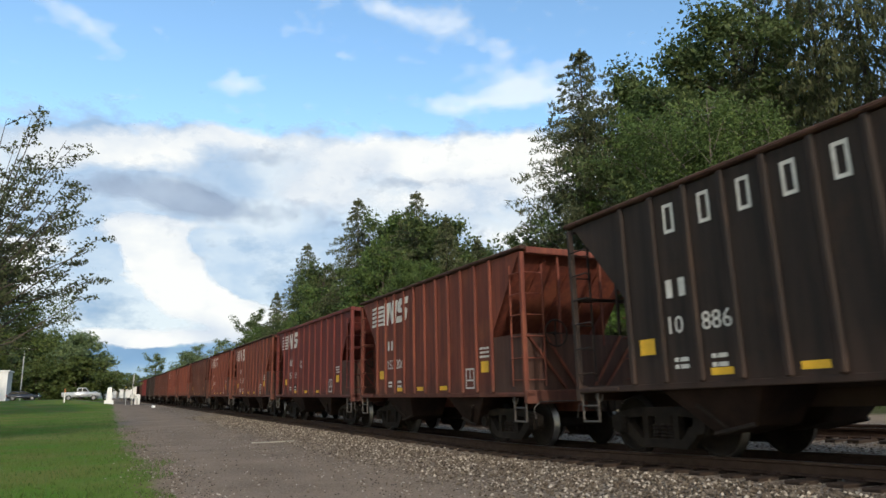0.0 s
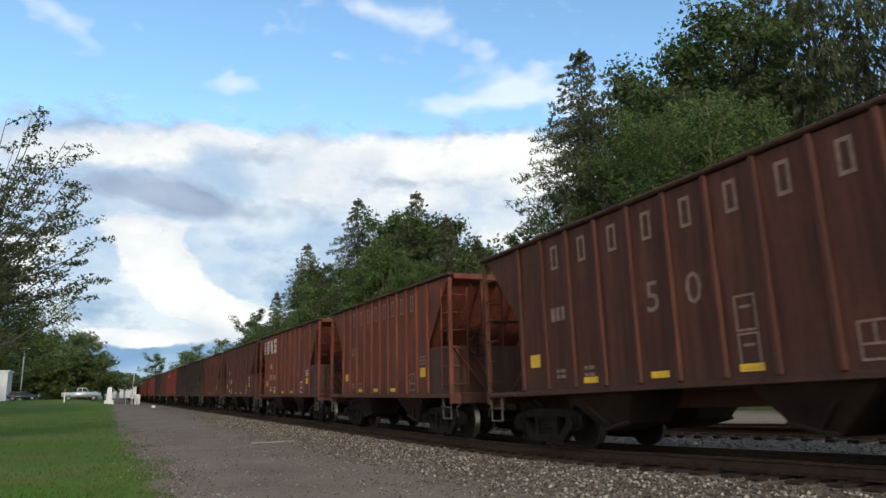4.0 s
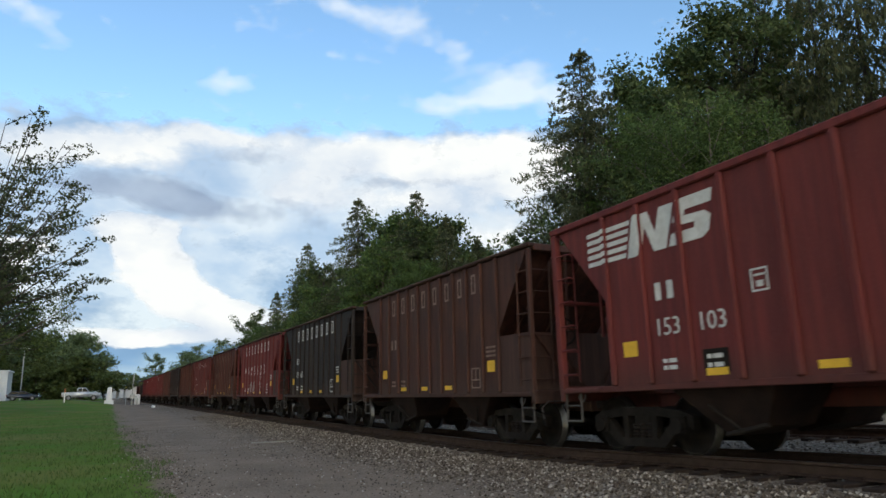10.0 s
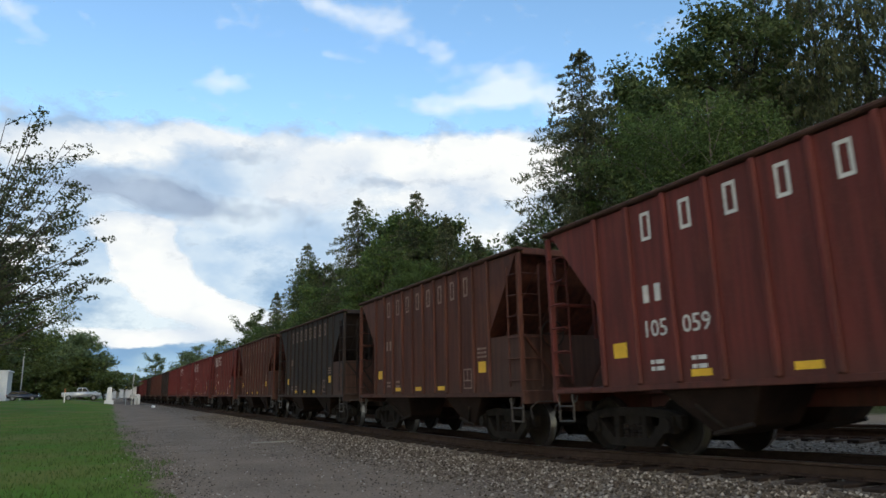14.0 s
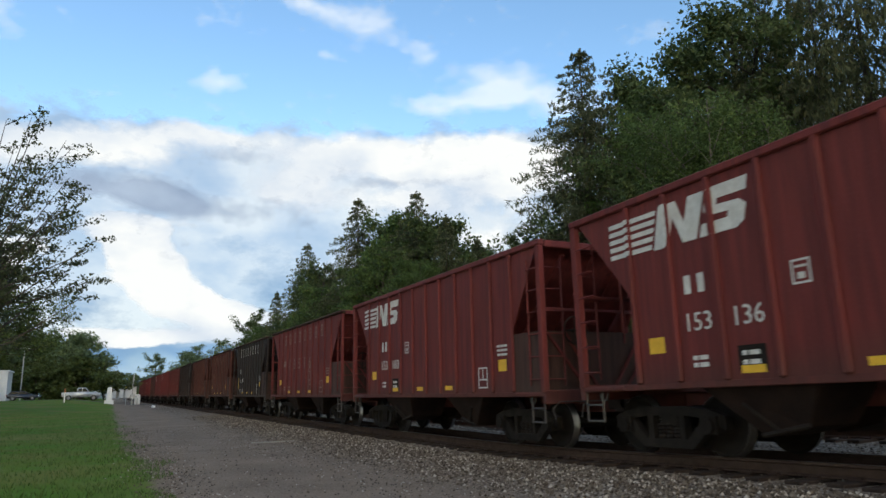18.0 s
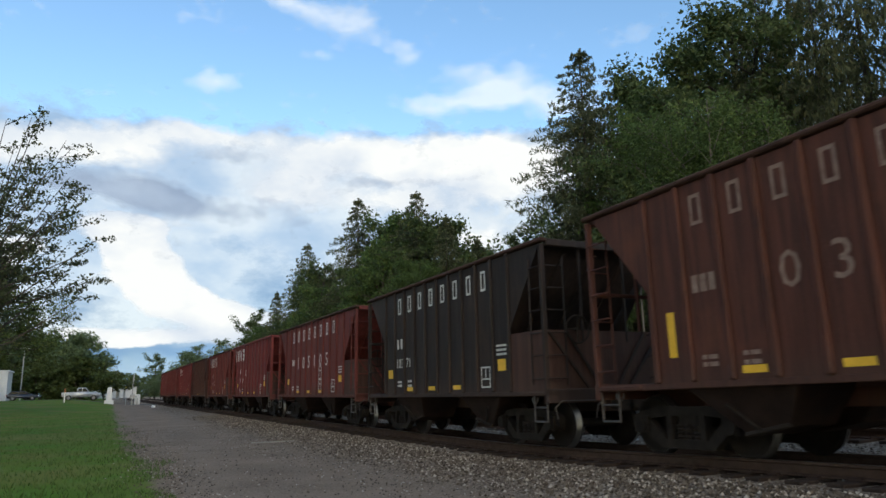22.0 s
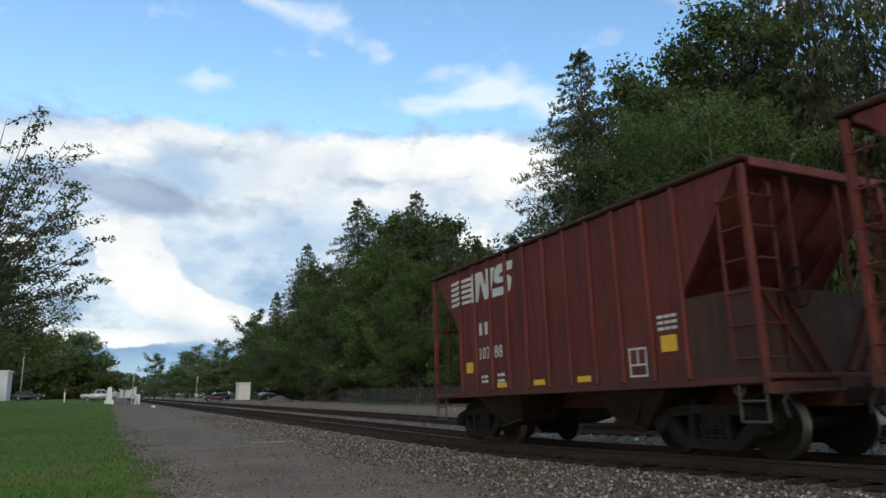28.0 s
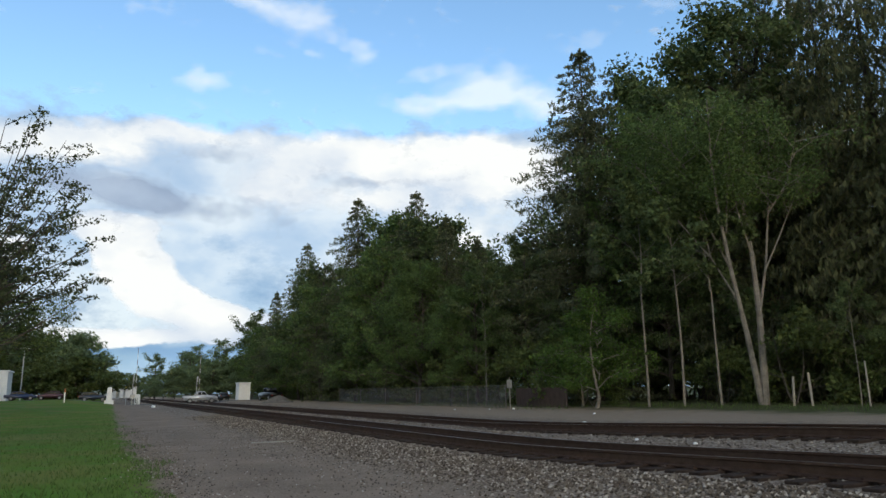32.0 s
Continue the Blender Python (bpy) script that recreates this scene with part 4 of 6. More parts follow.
def broadleaf(key, height, spread, seed, leaf, leaves, size, bark, stems=1, clear=0.35, clump=1.0, limbs=8, girth=1.0):
    """Trunk mesh and crown mesh of a leafy tree: limbs, boughs and twigs, with clumps of leaves at their ends."""
    rnd = random.Random(seed)
    bm = bmesh.new()
    tips = []
    for st in range(stems):
        lean = Vector((rnd.uniform(-1, 1), rnd.uniform(-1, 1), 0)) * spread * (0.10 if stems == 1 else 0.42)
        r = height * 0.016 / stems ** 0.3 * girth
        foot = Vector((st * 0.22 - 0.11 * (stems - 1), 0, -0.1))
        crotch = foot + Vector((lean.x * 0.5, lean.y * 0.5, height * clear))
        limb(bm, foot, crotch, r * 1.25, r * 0.8, rnd, 0.05, 5, 8)
        topv = Vector((lean.x, lean.y, height * 0.93))
        limb(bm, crotch, topv, r * 0.8, r * 0.15, rnd, 0.06, 5, 6)
        n1 = max(4, limbs // stems)
        for k in range(n1):
            f = (k + rnd.random()) / n1
            start = crotch.lerp(topv, f * 0.85)
            a = k * 2.4 + rnd.uniform(-0.5, 0.5) + seed
            reach = spread * (0.55 + 0.5 * math.sin(math.pi * (0.25 + 0.7 * f))) * rnd.uniform(0.7, 1.1) * (1 - 0.45 * f)
            end = start + Vector((math.cos(a) * reach, math.sin(a) * reach, height * rnd.uniform(0.05, 0.2)))
            end = limb(bm, start, end, r * 0.42 * (1 - 0.5 * f), r * 0.1, rnd)
            for j in range(5):
                g = 0.3 + 0.7 * (j + rnd.random()) / 5
                p = start.lerp(end, g)
                b = a + rnd.uniform(-1.4, 1.4)
                sub = reach * rnd.uniform(0.25, 0.5)
                q = p + Vector((math.cos(b) * sub, math.sin(b) * sub, rnd.uniform(-0.25, 0.6) * sub))
                q = limb(bm, p, q, r * 0.12, r * 0.04, rnd, 0.12, 2, 4)
                tips.append((*q, rnd.uniform(0.7, 1.25)))
                for _ in range(2):
                    o = q + Vector((rnd.uniform(-1, 1), rnd.uniform(-1, 1), rnd.uniform(-0.6, 0.9))) * sub * 0.6
                    tube(bm, q, o, r * 0.04, r * 0.015, 3, False)
                    tips.append((*o, rnd.uniform(0.5, 1.0)))
        for _ in range(6):
            tips.append((topv.x + rnd.uniform(-1, 1), topv.y + rnd.uniform(-1, 1), topv.z + rnd.uniform(-1.2, 0.3), 0.8))
    MESHES[key] = (mesh("trunk", bm, bark), leaf_mesh("crown", tips, max(4, leaves // len(tips)), clump * spread * 0.19, size, leaf, seed))


def conifer(key, height, spread, seed, leaves, size, droop=0.25, bare=0.08, leaf=None, hang=0.8, full=0.8):
    rnd = random.Random(seed)
    bm = bmesh.new()
    tube(bm, (0, 0, -0.1), (0, 0, height * 0.97), height * 0.013, 0.02, 7, False)
    tips = []
    z = height * bare
    while z < height * 0.98:
        f = (z / height - bare) / (1 - bare)
        reach = spread * (1 - f) ** full * (0.6 + 0.4 * min(1, f * 5)) + 0.12
        n = max(5, int(11 - 5 * f))
        a0 = rnd.random() * 6
        for k in range(n):
            a = a0 + k * math.tau / n + rnd.uniform(-0.3, 0.3)
            rr = reach * rnd.uniform(0.6, 1.1)
            foot = z + rnd.uniform(-0.25, 0.25)
            tip = Vector((math.cos(a) * rr, math.sin(a) * rr, foot - droop * rr + 0.1 * rr * rr / spread))
            tube(bm, (0, 0, foot), tip, 0.035 * (1 - f) + 0.012, 0.006, 3, False)
            steps = max(2, int(rr / 0.55))
            for j in range(1, steps + 1):
                g = j / steps
                tips.append((tip.x * g, tip.y * g, foot + (tip.z - foot) * g - 0.10, (0.32 + 0.34 * (1 - g) + 0.12 * rnd.random()) * (0.45 + 0.55 * min(1.0, 2.5 * (1 - f)))))
        z += height * 0.013 + 0.12 + 0.16 * rnd.random()
    tips += [(0, 0, height * (0.955 + 0.012 * k), 0.12) for k in range(4)]
    MESHES[key] = (mesh("trunk", bm, M_DARKBARK), leaf_mesh("crown", tips, max(3, leaves // len(tips)), 1.0, size, leaf or M_NEEDLE, seed, 0.26, hang))


def plant(key, name, x, y, scale, turn, label, group="", z=None, wide=1.0, category="tree"):
    tree = thing(name, pose(x, y, ground_z(x, y) if z is None else z, 0, 0, turn), label, category, group)
    trunk, crown = MESHES[key]
    for nm, me in (("trunk", trunk), ("crown", crown)):
        ob = part(nm, me, None, tree)
        ob.scale = (scale * wide, scale * wide, scale)
    return tree


SHAPES = {"oak": (20, 6.8, 11, M_LEAF2), "ash": (22, 6.3, 12, M_LEAF2), "maple": (19, 6.5, 13, M_LEAF)}
for kind, (tall, spread, seed, leaf) in SHAPES.items():
    broadleaf(kind, tall, spread, seed, leaf, 38000, 0.215, M_DARKBARK, clear=0.10, limbs=22, clump=0.92)
    broadleaf("far_" + kind, tall, spread, seed, leaf, 13500, 0.36, M_DARKBARK, clear=0.10, limbs=22, clump=1.0)
    broadleaf("hazy_" + kind, tall, spread, seed, M_HAZE_LEAF, 6500, 0.47, M_DARKBARK, clear=0.06, limbs=20, clump=1.15)


def forked_maple():
    """Two pale stems from one foot that fan out into long rising boughs. Each bough: girth and steps of (sideways, up)."""
    rnd = random.Random(14)
    side = Vector((0.64, -0.77, 0))
    deep = Vector((0.77, 0.64, 0))
    boughs = (
        (0.18, ((0, -0.1), (-0.2, 1.6), (-0.45, 3.6), (-0.95, 6.8), (-1.3, 9.8), (-1.4, 12.5), (-1.3, 15.5))),
        (0.21, ((0.15, -0.1), (0.25, 1.6), (0.35, 4.4), (0.3, 7.4), (0.1, 9.9), (0.4, 12.5), (0.6, 15.2))),
        (0.06, ((-0.65, 5), (-2.0, 7.5), (-3.6, 9.5), (-5.2, 12), (-6.3, 13.6))),
        (0.07, ((-0.95, 6.8), (-1.9, 9), (-2.6, 12), (-3.0, 15))),
        (0.06, ((-1.1, 8), (-0.7, 11), (-0.5, 14.5))),
        (0.08, ((0.35, 4.4), (1.0, 7), (1.4, 9.5), (1.9, 13), (2.1, 15))),
        (0.06, ((0.3, 7.4), (-0.3, 10), (-0.4, 14))),
        (0.045, ((0.9, 6.6), (2.0, 8.6), (3.0, 10.5), (3.8, 12.5))),
        (0.05, ((-2.0, 7.5), (-2.4, 10), (-3.4, 13.5))),
        (0.05, ((0.1, 9.9), (-0.5, 12), (-0.9, 15))),
        (0.045, ((1.4, 9.5), (2.6, 11), (3.4, 13.4))),
        (0.05, ((-2.6, 12), (-3.8, 13.3), (-5, 14.5))),
    )
    bm = bmesh.new()
    tips = []
    for girth, steps in boughs:
        away, last, rad = rnd.uniform(-0.16, 0.16), None, girth
        for k, (a, z) in enumerate(steps):
            f = k / (len(steps) - 1)
            a *= 0.85
            p = side * a + deep * (away * max(0, z - 2.5)) + Vector((0, 0, z))
            if girth < 0.2 and k == 0:
                p = side * a + Vector((0, 0, z))
            nr = girth * (1 - 0.86 * f)
            if last is not None:
                tube(bm, last, p, rad, nr, 7, False)
                for j in range(7):
                    g = j / 7
                    q = last.lerp(p, g)
                    if q.z < 9.6 or f < 0.4:
                        continue
                    o = q + Vector((rnd.uniform(-1, 1), rnd.uniform(-1, 1), rnd.uniform(0.1, 0.9))) * rnd.uniform(0.9, 2.3)
                    tube(bm, q, o, 0.028, 0.01, 4, False)
                    tips.append((*o, rnd.uniform(0.7, 1.1)))
                    tips.append((*(q.lerp(o, 0.6) + Vector((rnd.uniform(-0.8, 0.8), rnd.uniform(-0.8, 0.8), rnd.uniform(-0.4, 0.6)))), rnd.uniform(0.5, 0.9)))
            last, rad = p, nr
    MESHES["tall_maple"] = (mesh("trunk", bm, M_BARK), leaf_mesh("crown", tips, max(4, 24000 // len(tips)), 1.1, 0.15, M_LEAF, 14))


forked_maple()
broadleaf("sapling", 7, 3.0, 15, M_FRESH, 7000, 0.15, M_BARK, clear=0.10, limbs=12, clump=1.2)
broadleaf("thin_tree", 12, 2.6, 16, M_LEAF2, 3200, 0.26, M_BARK, clear=0.5, limbs=7, girth=0.28)
broadleaf("bush", 3.2, 2.0, 17, M_SHADE, 2000, 0.185, M_DARKBARK, clear=0.12, limbs=8, stems=2)
conifer("spruce", 24, 9.2, 21, 58000, 0.33, 0.22, 0.05, full=0.78)
conifer("spruce_b", 20, 5.2, 22, 32000, 0.32, 0.20, 0.05, full=0.75)
conifer("norway", 24, 6.4, 23, 26000, 0.38, 0.60, 0.05, M_DROOP, 2.2)

SPRUCE, LEAFY = "dark green spruce with drooping boughs in the wood", "tall leafy tree in the wood beside the line"
WOOD = (
    ("ash", 27, 141, 0.80, 10), ("maple", 26, 128, 0.72, 80), ("spruce_b", 28, 126, 0.97, 30), ("spruce", 29, 109, 1.05, 75), ("oak", 28, 99, 0.95, 40), ("oak", 27, 92, 0.98, 200),
    ("spruce", 28, 81, 1.06, 140), ("maple", 25, 86, 0.80, 310), ("oak", 31, 75, 1.16, 10), ("maple", 30, 71, 1.12, 200), ("oak", 30, 62, 0.98, 30), ("spruce", 29, 65, 0.92, 110), ("maple", 26, 66, 0.85, 0), ("spruce_b", 28, 56, 0.86, 10),
    ("spruce_b", 28.5, 51, 0.70, 200), ("maple", 25, 56, 0.70, 160), ("oak", 31, 47.5, 0.58, 250), ("maple", 26, 47, 0.55, 20), ("ash", 34, 53.0, 0.66, 30), ("spruce", 33, 41.2, 1.17, 200),
    ("oak", 40, 43.0, 1.42, 60), ("ash", 39, 39.5, 1.20, 150), ("maple", 39, 36.7, 1.36, 260), ("oak", 39, 31.4, 1.46, 300), ("norway", 40, 30.0, 1.30, 0), ("norway", 39, 25.4, 1.24, 90),
    ("norway", 38, 22.0, 1.22, 180), ("norway", 38, 18.0, 1.22, 230), ("norway", 36.5, 14, 1.10, 20), ("oak", 38, 55, 0.72, 95),
    ("ash", 37, 70, 0.85, 200), ("oak", 36, 88, 1.1, 330), ("maple", 35, 110, 1.0, 60), ("spruce", 38, 30, 1.05, 300),
    ("oak", 33, 51, 0.62, 15), ("maple", 32, 60, 0.80, 100), ("ash", 33, 84, 0.9, 260), ("oak", 25.5, 74, 0.6, 190), ("maple", 25, 97, 0.62, 15), ("ash", 25, 108, 0.55, 15), ("oak", 26, 118, 0.6, 100), ("ash", 28, 43, 0.56, 200), ("oak", 34, 35, 0.62, 110), ("maple", 40, 40, 1.0, 10),
)
for key, x, y, k, turn in WOOD:
    lite = key in SHAPES and (y >= 60 or x > 41 or (x, y) in ((38, 55), (33, 51), (40, 40)))
    plant("far_" + key if lite else key, "spruce_tree" if key in ("spruce", "spruce_b", "norway") else "leafy_tree", x, y, k, turn, SPRUCE if key in ("spruce", "spruce_b", "norway") else LEAFY, "trees of the wood")
plant("tall_maple", "leafy_tree", 29.2, 24.1, 1.0, 0, "tall maple with several bare grey stems", "trees of the wood")
for x, y, k, turn, key in ((24.5, 31.0, 0.95, 0, "sapling"), (25.5, 33.5, 0.8, 90, "sapling"), (26, 28.5, 1.0, 40, "thin_tree"), (27, 27.0, 1.05, 120, "thin_tree"), (28, 25.5, 0.95, 220, "thin_tree"), (29.5, 19.3, 0.45, 100, "thin_tree"), (25, 44, 0.9, 190, "thin_tree")):
    plant(key, "young_tree", x, y, k, turn, "slender young tree at the edge of the wood", "young trees")
rnd_bush = random.Random(77)
for k in range(50):
    y = 14 + 2.4 * k
    x = 26.0 + rnd_bush.uniform(-0.6, 2.6) + (5.5 if y < 31 else 0)
    plant("bush", "bush", x, y, rnd_bush.uniform(0.7, 1.45), rnd_bush.uniform(0, 360), "low green bush at the foot of the wood", "bushes", category="bush")

for k in range(16):
    plant("bush", "bush", 43.5 + rnd_bush.uniform(-1.5, 1.5), 10 + 3.2 * k, rnd_bush.uniform(1.7, 2.3), rnd_bush.uniform(0, 360), "tall shady bush deep in the wood", "bushes", wide=1.3, category="bush")

# trees round the crossing and beyond
FARTREE = "distant leafy tree beyond the level crossing"
FAR_WOOD = (
    ("oak", -16, 150, 0.75, 0), ("maple", -9, 152, 0.72, 50), ("ash", -3.5, 150, 0.60, 90), ("oak", -24, 145, 0.9, 130), ("oak", -21, 98, 0.9, 20), ("ash", -30, 130, 1.0, 70),
    ("ash", 14, 215, 0.62, 10), ("maple", 22, 205, 0.70, 70), ("oak", 30, 200, 0.80, 120), ("ash", 38, 190, 0.85, 200), ("oak", 27, 240, 0.85, 310), ("maple", 46, 200, 1.0, 0), ("ash", 34, 165, 0.72, 15), ("oak", 44, 165, 0.9, 250),
    ("maple", 10, 300, 0.55, 10), ("oak", -1, 420, 0.55, 0), ("ash", 16, 400, 0.6, 0), ("maple", 40, 330, 1.0, 0), ("oak", 58, 260, 1.1, 0),
)
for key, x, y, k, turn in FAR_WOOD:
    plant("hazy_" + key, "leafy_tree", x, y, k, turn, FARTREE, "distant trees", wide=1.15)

# the crab-apple at the edge of the lawn, thin in leaf
def crab_apple():
    """Boughs that rise and spread from two short stems, each with leafy sprays along its outer part and bare twigs low down."""
    rnd = random.Random(31)
    bm = bmesh.new()
    tips = []
    stems = []
    for lean in ((-0.5, 0.3), (0.6, -0.2)):
        top = Vector((lean[0], lean[1], 5.2))
        limb(bm, (0, 0, -0.1), top, 0.17, 0.08, rnd, 0.05, 5, 7)
        stems.append(top)
    n = 74
    for k in range(n):
        f = (k + 0.5) / n
        foot = stems[k % 2].copy() * (0.42 + 0.58 * rnd.random())
        z1 = 3.9 + 6.6 * f ** 0.9
        reach = 4.5 - 0.10 * abs(z1 - 6.3) ** 1.85 - rnd.uniform(0, 0.8)
        a = k * 2.39996
        end = Vector((math.cos(a) * max(0.6, reach), math.sin(a) * max(0.6, reach), z1))
        mid = foot.lerp(end, 0.5) + Vector((0, 0, -0.35))
        tube(bm, foot, mid, 0.05, 0.03, 5, False)
        tube(bm, mid, end, 0.03, 0.008, 4, False)
        bare = z1 < 4.3
        for j in range(9):
            g = 0.25 + 0.75 * (j + rnd.random()) / 9
            q = foot.lerp(mid, g * 2) if g < 0.5 else mid.lerp(end, g * 2 - 1)
            b = a + rnd.choice((-1, 1)) * rnd.uniform(0.3, 1.1)
            size = rnd.uniform(0.45, 1.0)
            o = q + Vector((math.cos(b) * size, math.sin(b) * size, size * rnd.uniform(0.1, 0.75)))
            tube(bm, q, o, 0.012, 0.004, 3, False)
            for i in range(4):
                if bare and rnd.random() < 0.9:
                    continue
                h = (i + 1) / 4
                tips.append((*q.lerp(o, h), 0.15 + 0.07 * rnd.random()))
    MESHES["crab"] = (mesh("trunk", bm, M_DARKBARK), leaf_mesh("crown", tips, 11, 1.0, 0.105, M_OLIVE, 31, 0.6))


crab_apple()
plant("crab", "crab_apple_tree", -4.45, 24, 0.96, 20, "ornamental crab-apple with thin olive leaves on the lawn")
broadleaf("lawn_tree", 13.4, 5.6, 32, M_SHADE, 34000, 0.18, M_DARKBARK, clear=0.27, limbs=18, clump=1.15)
broadleaf("hedge_tree", 10, 5.0, 33, M_HAZE_LEAF, 5200, 0.42, M_DARKBARK, clear=0.03, limbs=16, clump=1.2)
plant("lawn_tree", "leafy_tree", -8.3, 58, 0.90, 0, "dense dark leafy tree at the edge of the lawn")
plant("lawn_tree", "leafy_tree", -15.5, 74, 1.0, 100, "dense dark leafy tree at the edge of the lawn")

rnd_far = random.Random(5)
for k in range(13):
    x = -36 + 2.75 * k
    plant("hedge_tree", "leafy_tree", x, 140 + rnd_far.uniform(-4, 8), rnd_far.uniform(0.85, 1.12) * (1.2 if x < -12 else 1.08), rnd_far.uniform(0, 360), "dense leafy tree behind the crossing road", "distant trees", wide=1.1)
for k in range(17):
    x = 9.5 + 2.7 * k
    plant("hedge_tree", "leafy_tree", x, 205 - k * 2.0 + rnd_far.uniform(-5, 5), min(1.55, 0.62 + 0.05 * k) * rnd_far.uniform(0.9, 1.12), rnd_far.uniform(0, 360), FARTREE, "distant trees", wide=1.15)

for k in range(20):
    x = -36 + 1.95 * k
    plant("bush", "bush", x, 132 + rnd_far.uniform(-2, 3), rnd_far.uniform(1.7, 2.2), rnd_far.uniform(0, 360), "dense bush behind the crossing road", "distant bushes", wide=1.3, category="bush")


# ---- clouds ----
def cloud_layer(name, radius, blobs, label, tone, edge, warp, most, seed, rag=1.1):
    """A piece of the sky dome that carries one drift of cloud. blobs: azimuth, height, half width, half height in degrees, and weight."""
    az0, az1 = min(a - 2.4 * ra for a, e, ra, re, w in blobs) - warp, max(a + 2.4 * ra for a, e, ra, re, w in blobs) + warp
    el0, el1 = max(-1.5, min(e - 2.4 * re for a, e, ra, re, w in blobs) - warp), min(88, max(e + 2.4 * re for a, e, ra, re, w in blobs) + warp)
    if az1 - az0 > 355:
        az0, az1 = -180, 180
    bm = bmesh.new()
    rings, sides = max(4, int((el1 - el0) / 4)), max(6, int((az1 - az0) / 5))
    rows = []
    for j in range(rings + 1):
        e = radians(el0 + (el1 - el0) * j / rings)
        row = []
        for k in range(sides + 1):
            a = radians(az0 + (az1 - az0) * k / sides)
            row.append(bm.verts.new((radius * math.cos(e) * math.sin(a), radius * math.cos(e) * math.cos(a), radius * math.sin(e))))
        rows.append(row)
    for a, b in zip(rows, rows[1:]):
        for k in range(sides):
            bm.faces.new((a[k], a[k + 1], b[k + 1], b[k]))
    n = Net(name)
    v = n.add("ShaderNodeVectorMath", i0=n.coords())
    v.operation = "NORMALIZE"
    sep = n.add("ShaderNodeSeparateXYZ", Vector=v.outputs[0])
    az = n.math("MULTIPLY", n.math("ARCTAN2", sep.outputs[0], sep.outputs[1]), 57.2958)
    el = n.math("MULTIPLY", n.math("ARCSINE", sep.outputs[2]), 57.2958)
    flat = n.add("ShaderNodeCombineXYZ", X=az, Y=n.math("MULTIPLY", el, 1.7), Z=seed * 3.7)
    nz = n.add("ShaderNodeTexNoise", Vector=flat.outputs[0], Scale=0.13, Detail=7.0, Roughness=0.58)
    wsep = n.add("ShaderNodeSeparateColor", Color=nz.outputs["Color"])
    az = n.math("MULTIPLY_ADD", n.math("SUBTRACT", wsep.outputs[0], 0.5), warp * 1.6, az)
    el = n.math("MULTIPLY_ADD", n.math("SUBTRACT", wsep.outputs[1], 0.5), warp, el)
    total = None
    for a, e, ra, re, wt in blobs:
        d = n.math("ADD", n.math("POWER", n.math("ABSOLUTE", n.math("DIVIDE", n.math("SUBTRACT", az, a), ra)), 2.0), n.math("POWER", n.math("ABSOLUTE", n.math("DIVIDE", n.math("SUBTRACT", el, e), re)), 2.0))
        g = n.math("MULTIPLY", n.math("EXPONENT", n.math("MULTIPLY", d, -0.7)), wt)
        total = g if total is None else n.math("ADD", total, g)
    fine = n.noise(flat.outputs[0], 0.30, 8.0, 0.6)
    dens = n.math("MULTIPLY_ADD", n.math("SUBTRACT", fine, 0.5), rag, total)
    alpha = n.ramp(dens, [(edge[0], (0, 0, 0)), (edge[1], (most, most, most))])
    shade = n.noise(flat.outputs[0], 0.10, 5.0, 0.55)
    fac = n.math("ADD", n.math("MULTIPLY", shade, 0.95), n.math("MULTIPLY", total, 0.12))
    col = n.ramp(fac, tone)
    em = n.add("ShaderNodeEmission", Color=col, Strength=1.0)
    tr = n.add("ShaderNodeBsdfTransparent")
    mx = n.add("ShaderNodeMixShader", Fac=alpha, i1=tr.outputs[0], i2=em.outputs[0])
    n.t.links.new(mx.outputs[0], n.out.inputs[0])
    ob = new(name, mesh(name, bm, n.mat, True))
    ob.location = EYE
    return tagged(ob, label, "clouds", kind="structure")


WHITE = [(0.34, (0.50, 0.56, 0.65)), (0.50, (0.68, 0.70, 0.73)), (0.62, (0.78, 0.77, 0.75))]
BRIGHT = [(0.42, (0.46, 0.51, 0.59)), (0.56, (0.60, 0.62, 0.65)), (0.68, (0.72, 0.71, 0.69))]
PALE = [(0.50, (0.27, 0.37, 0.51)), (0.64, (0.37, 0.45, 0.56)), (0.78, (0.55, 0.59, 0.63))]
GREYS = [(0.35, (0.19, 0.24, 0.34)), (0.75, (0.32, 0.38, 0.48))]
BLUES = [(0.35, (0.12, 0.23, 0.38)), (0.70, (0.20, 0.33, 0.50))]
VEIL = [(0.44, (0.54, 0.53, 0.52)), (0.74, (0.80, 0.77, 0.73))]
DRIFTS = []


def drift(name, turn, radius, blobs, label, tone, edge, warp, most, seed, rag=1.1):
    """A layer whose blobs are given as they stand nine seconds into the shot; it turns that many degrees in all."""
    ob = cloud_layer(name, radius, [(a + turn * 9 / 32, e, ra, re, wt) for a, e, ra, re, wt in blobs], label, tone, edge, warp, most, seed, rag)
    DRIFTS.append((ob, turn))


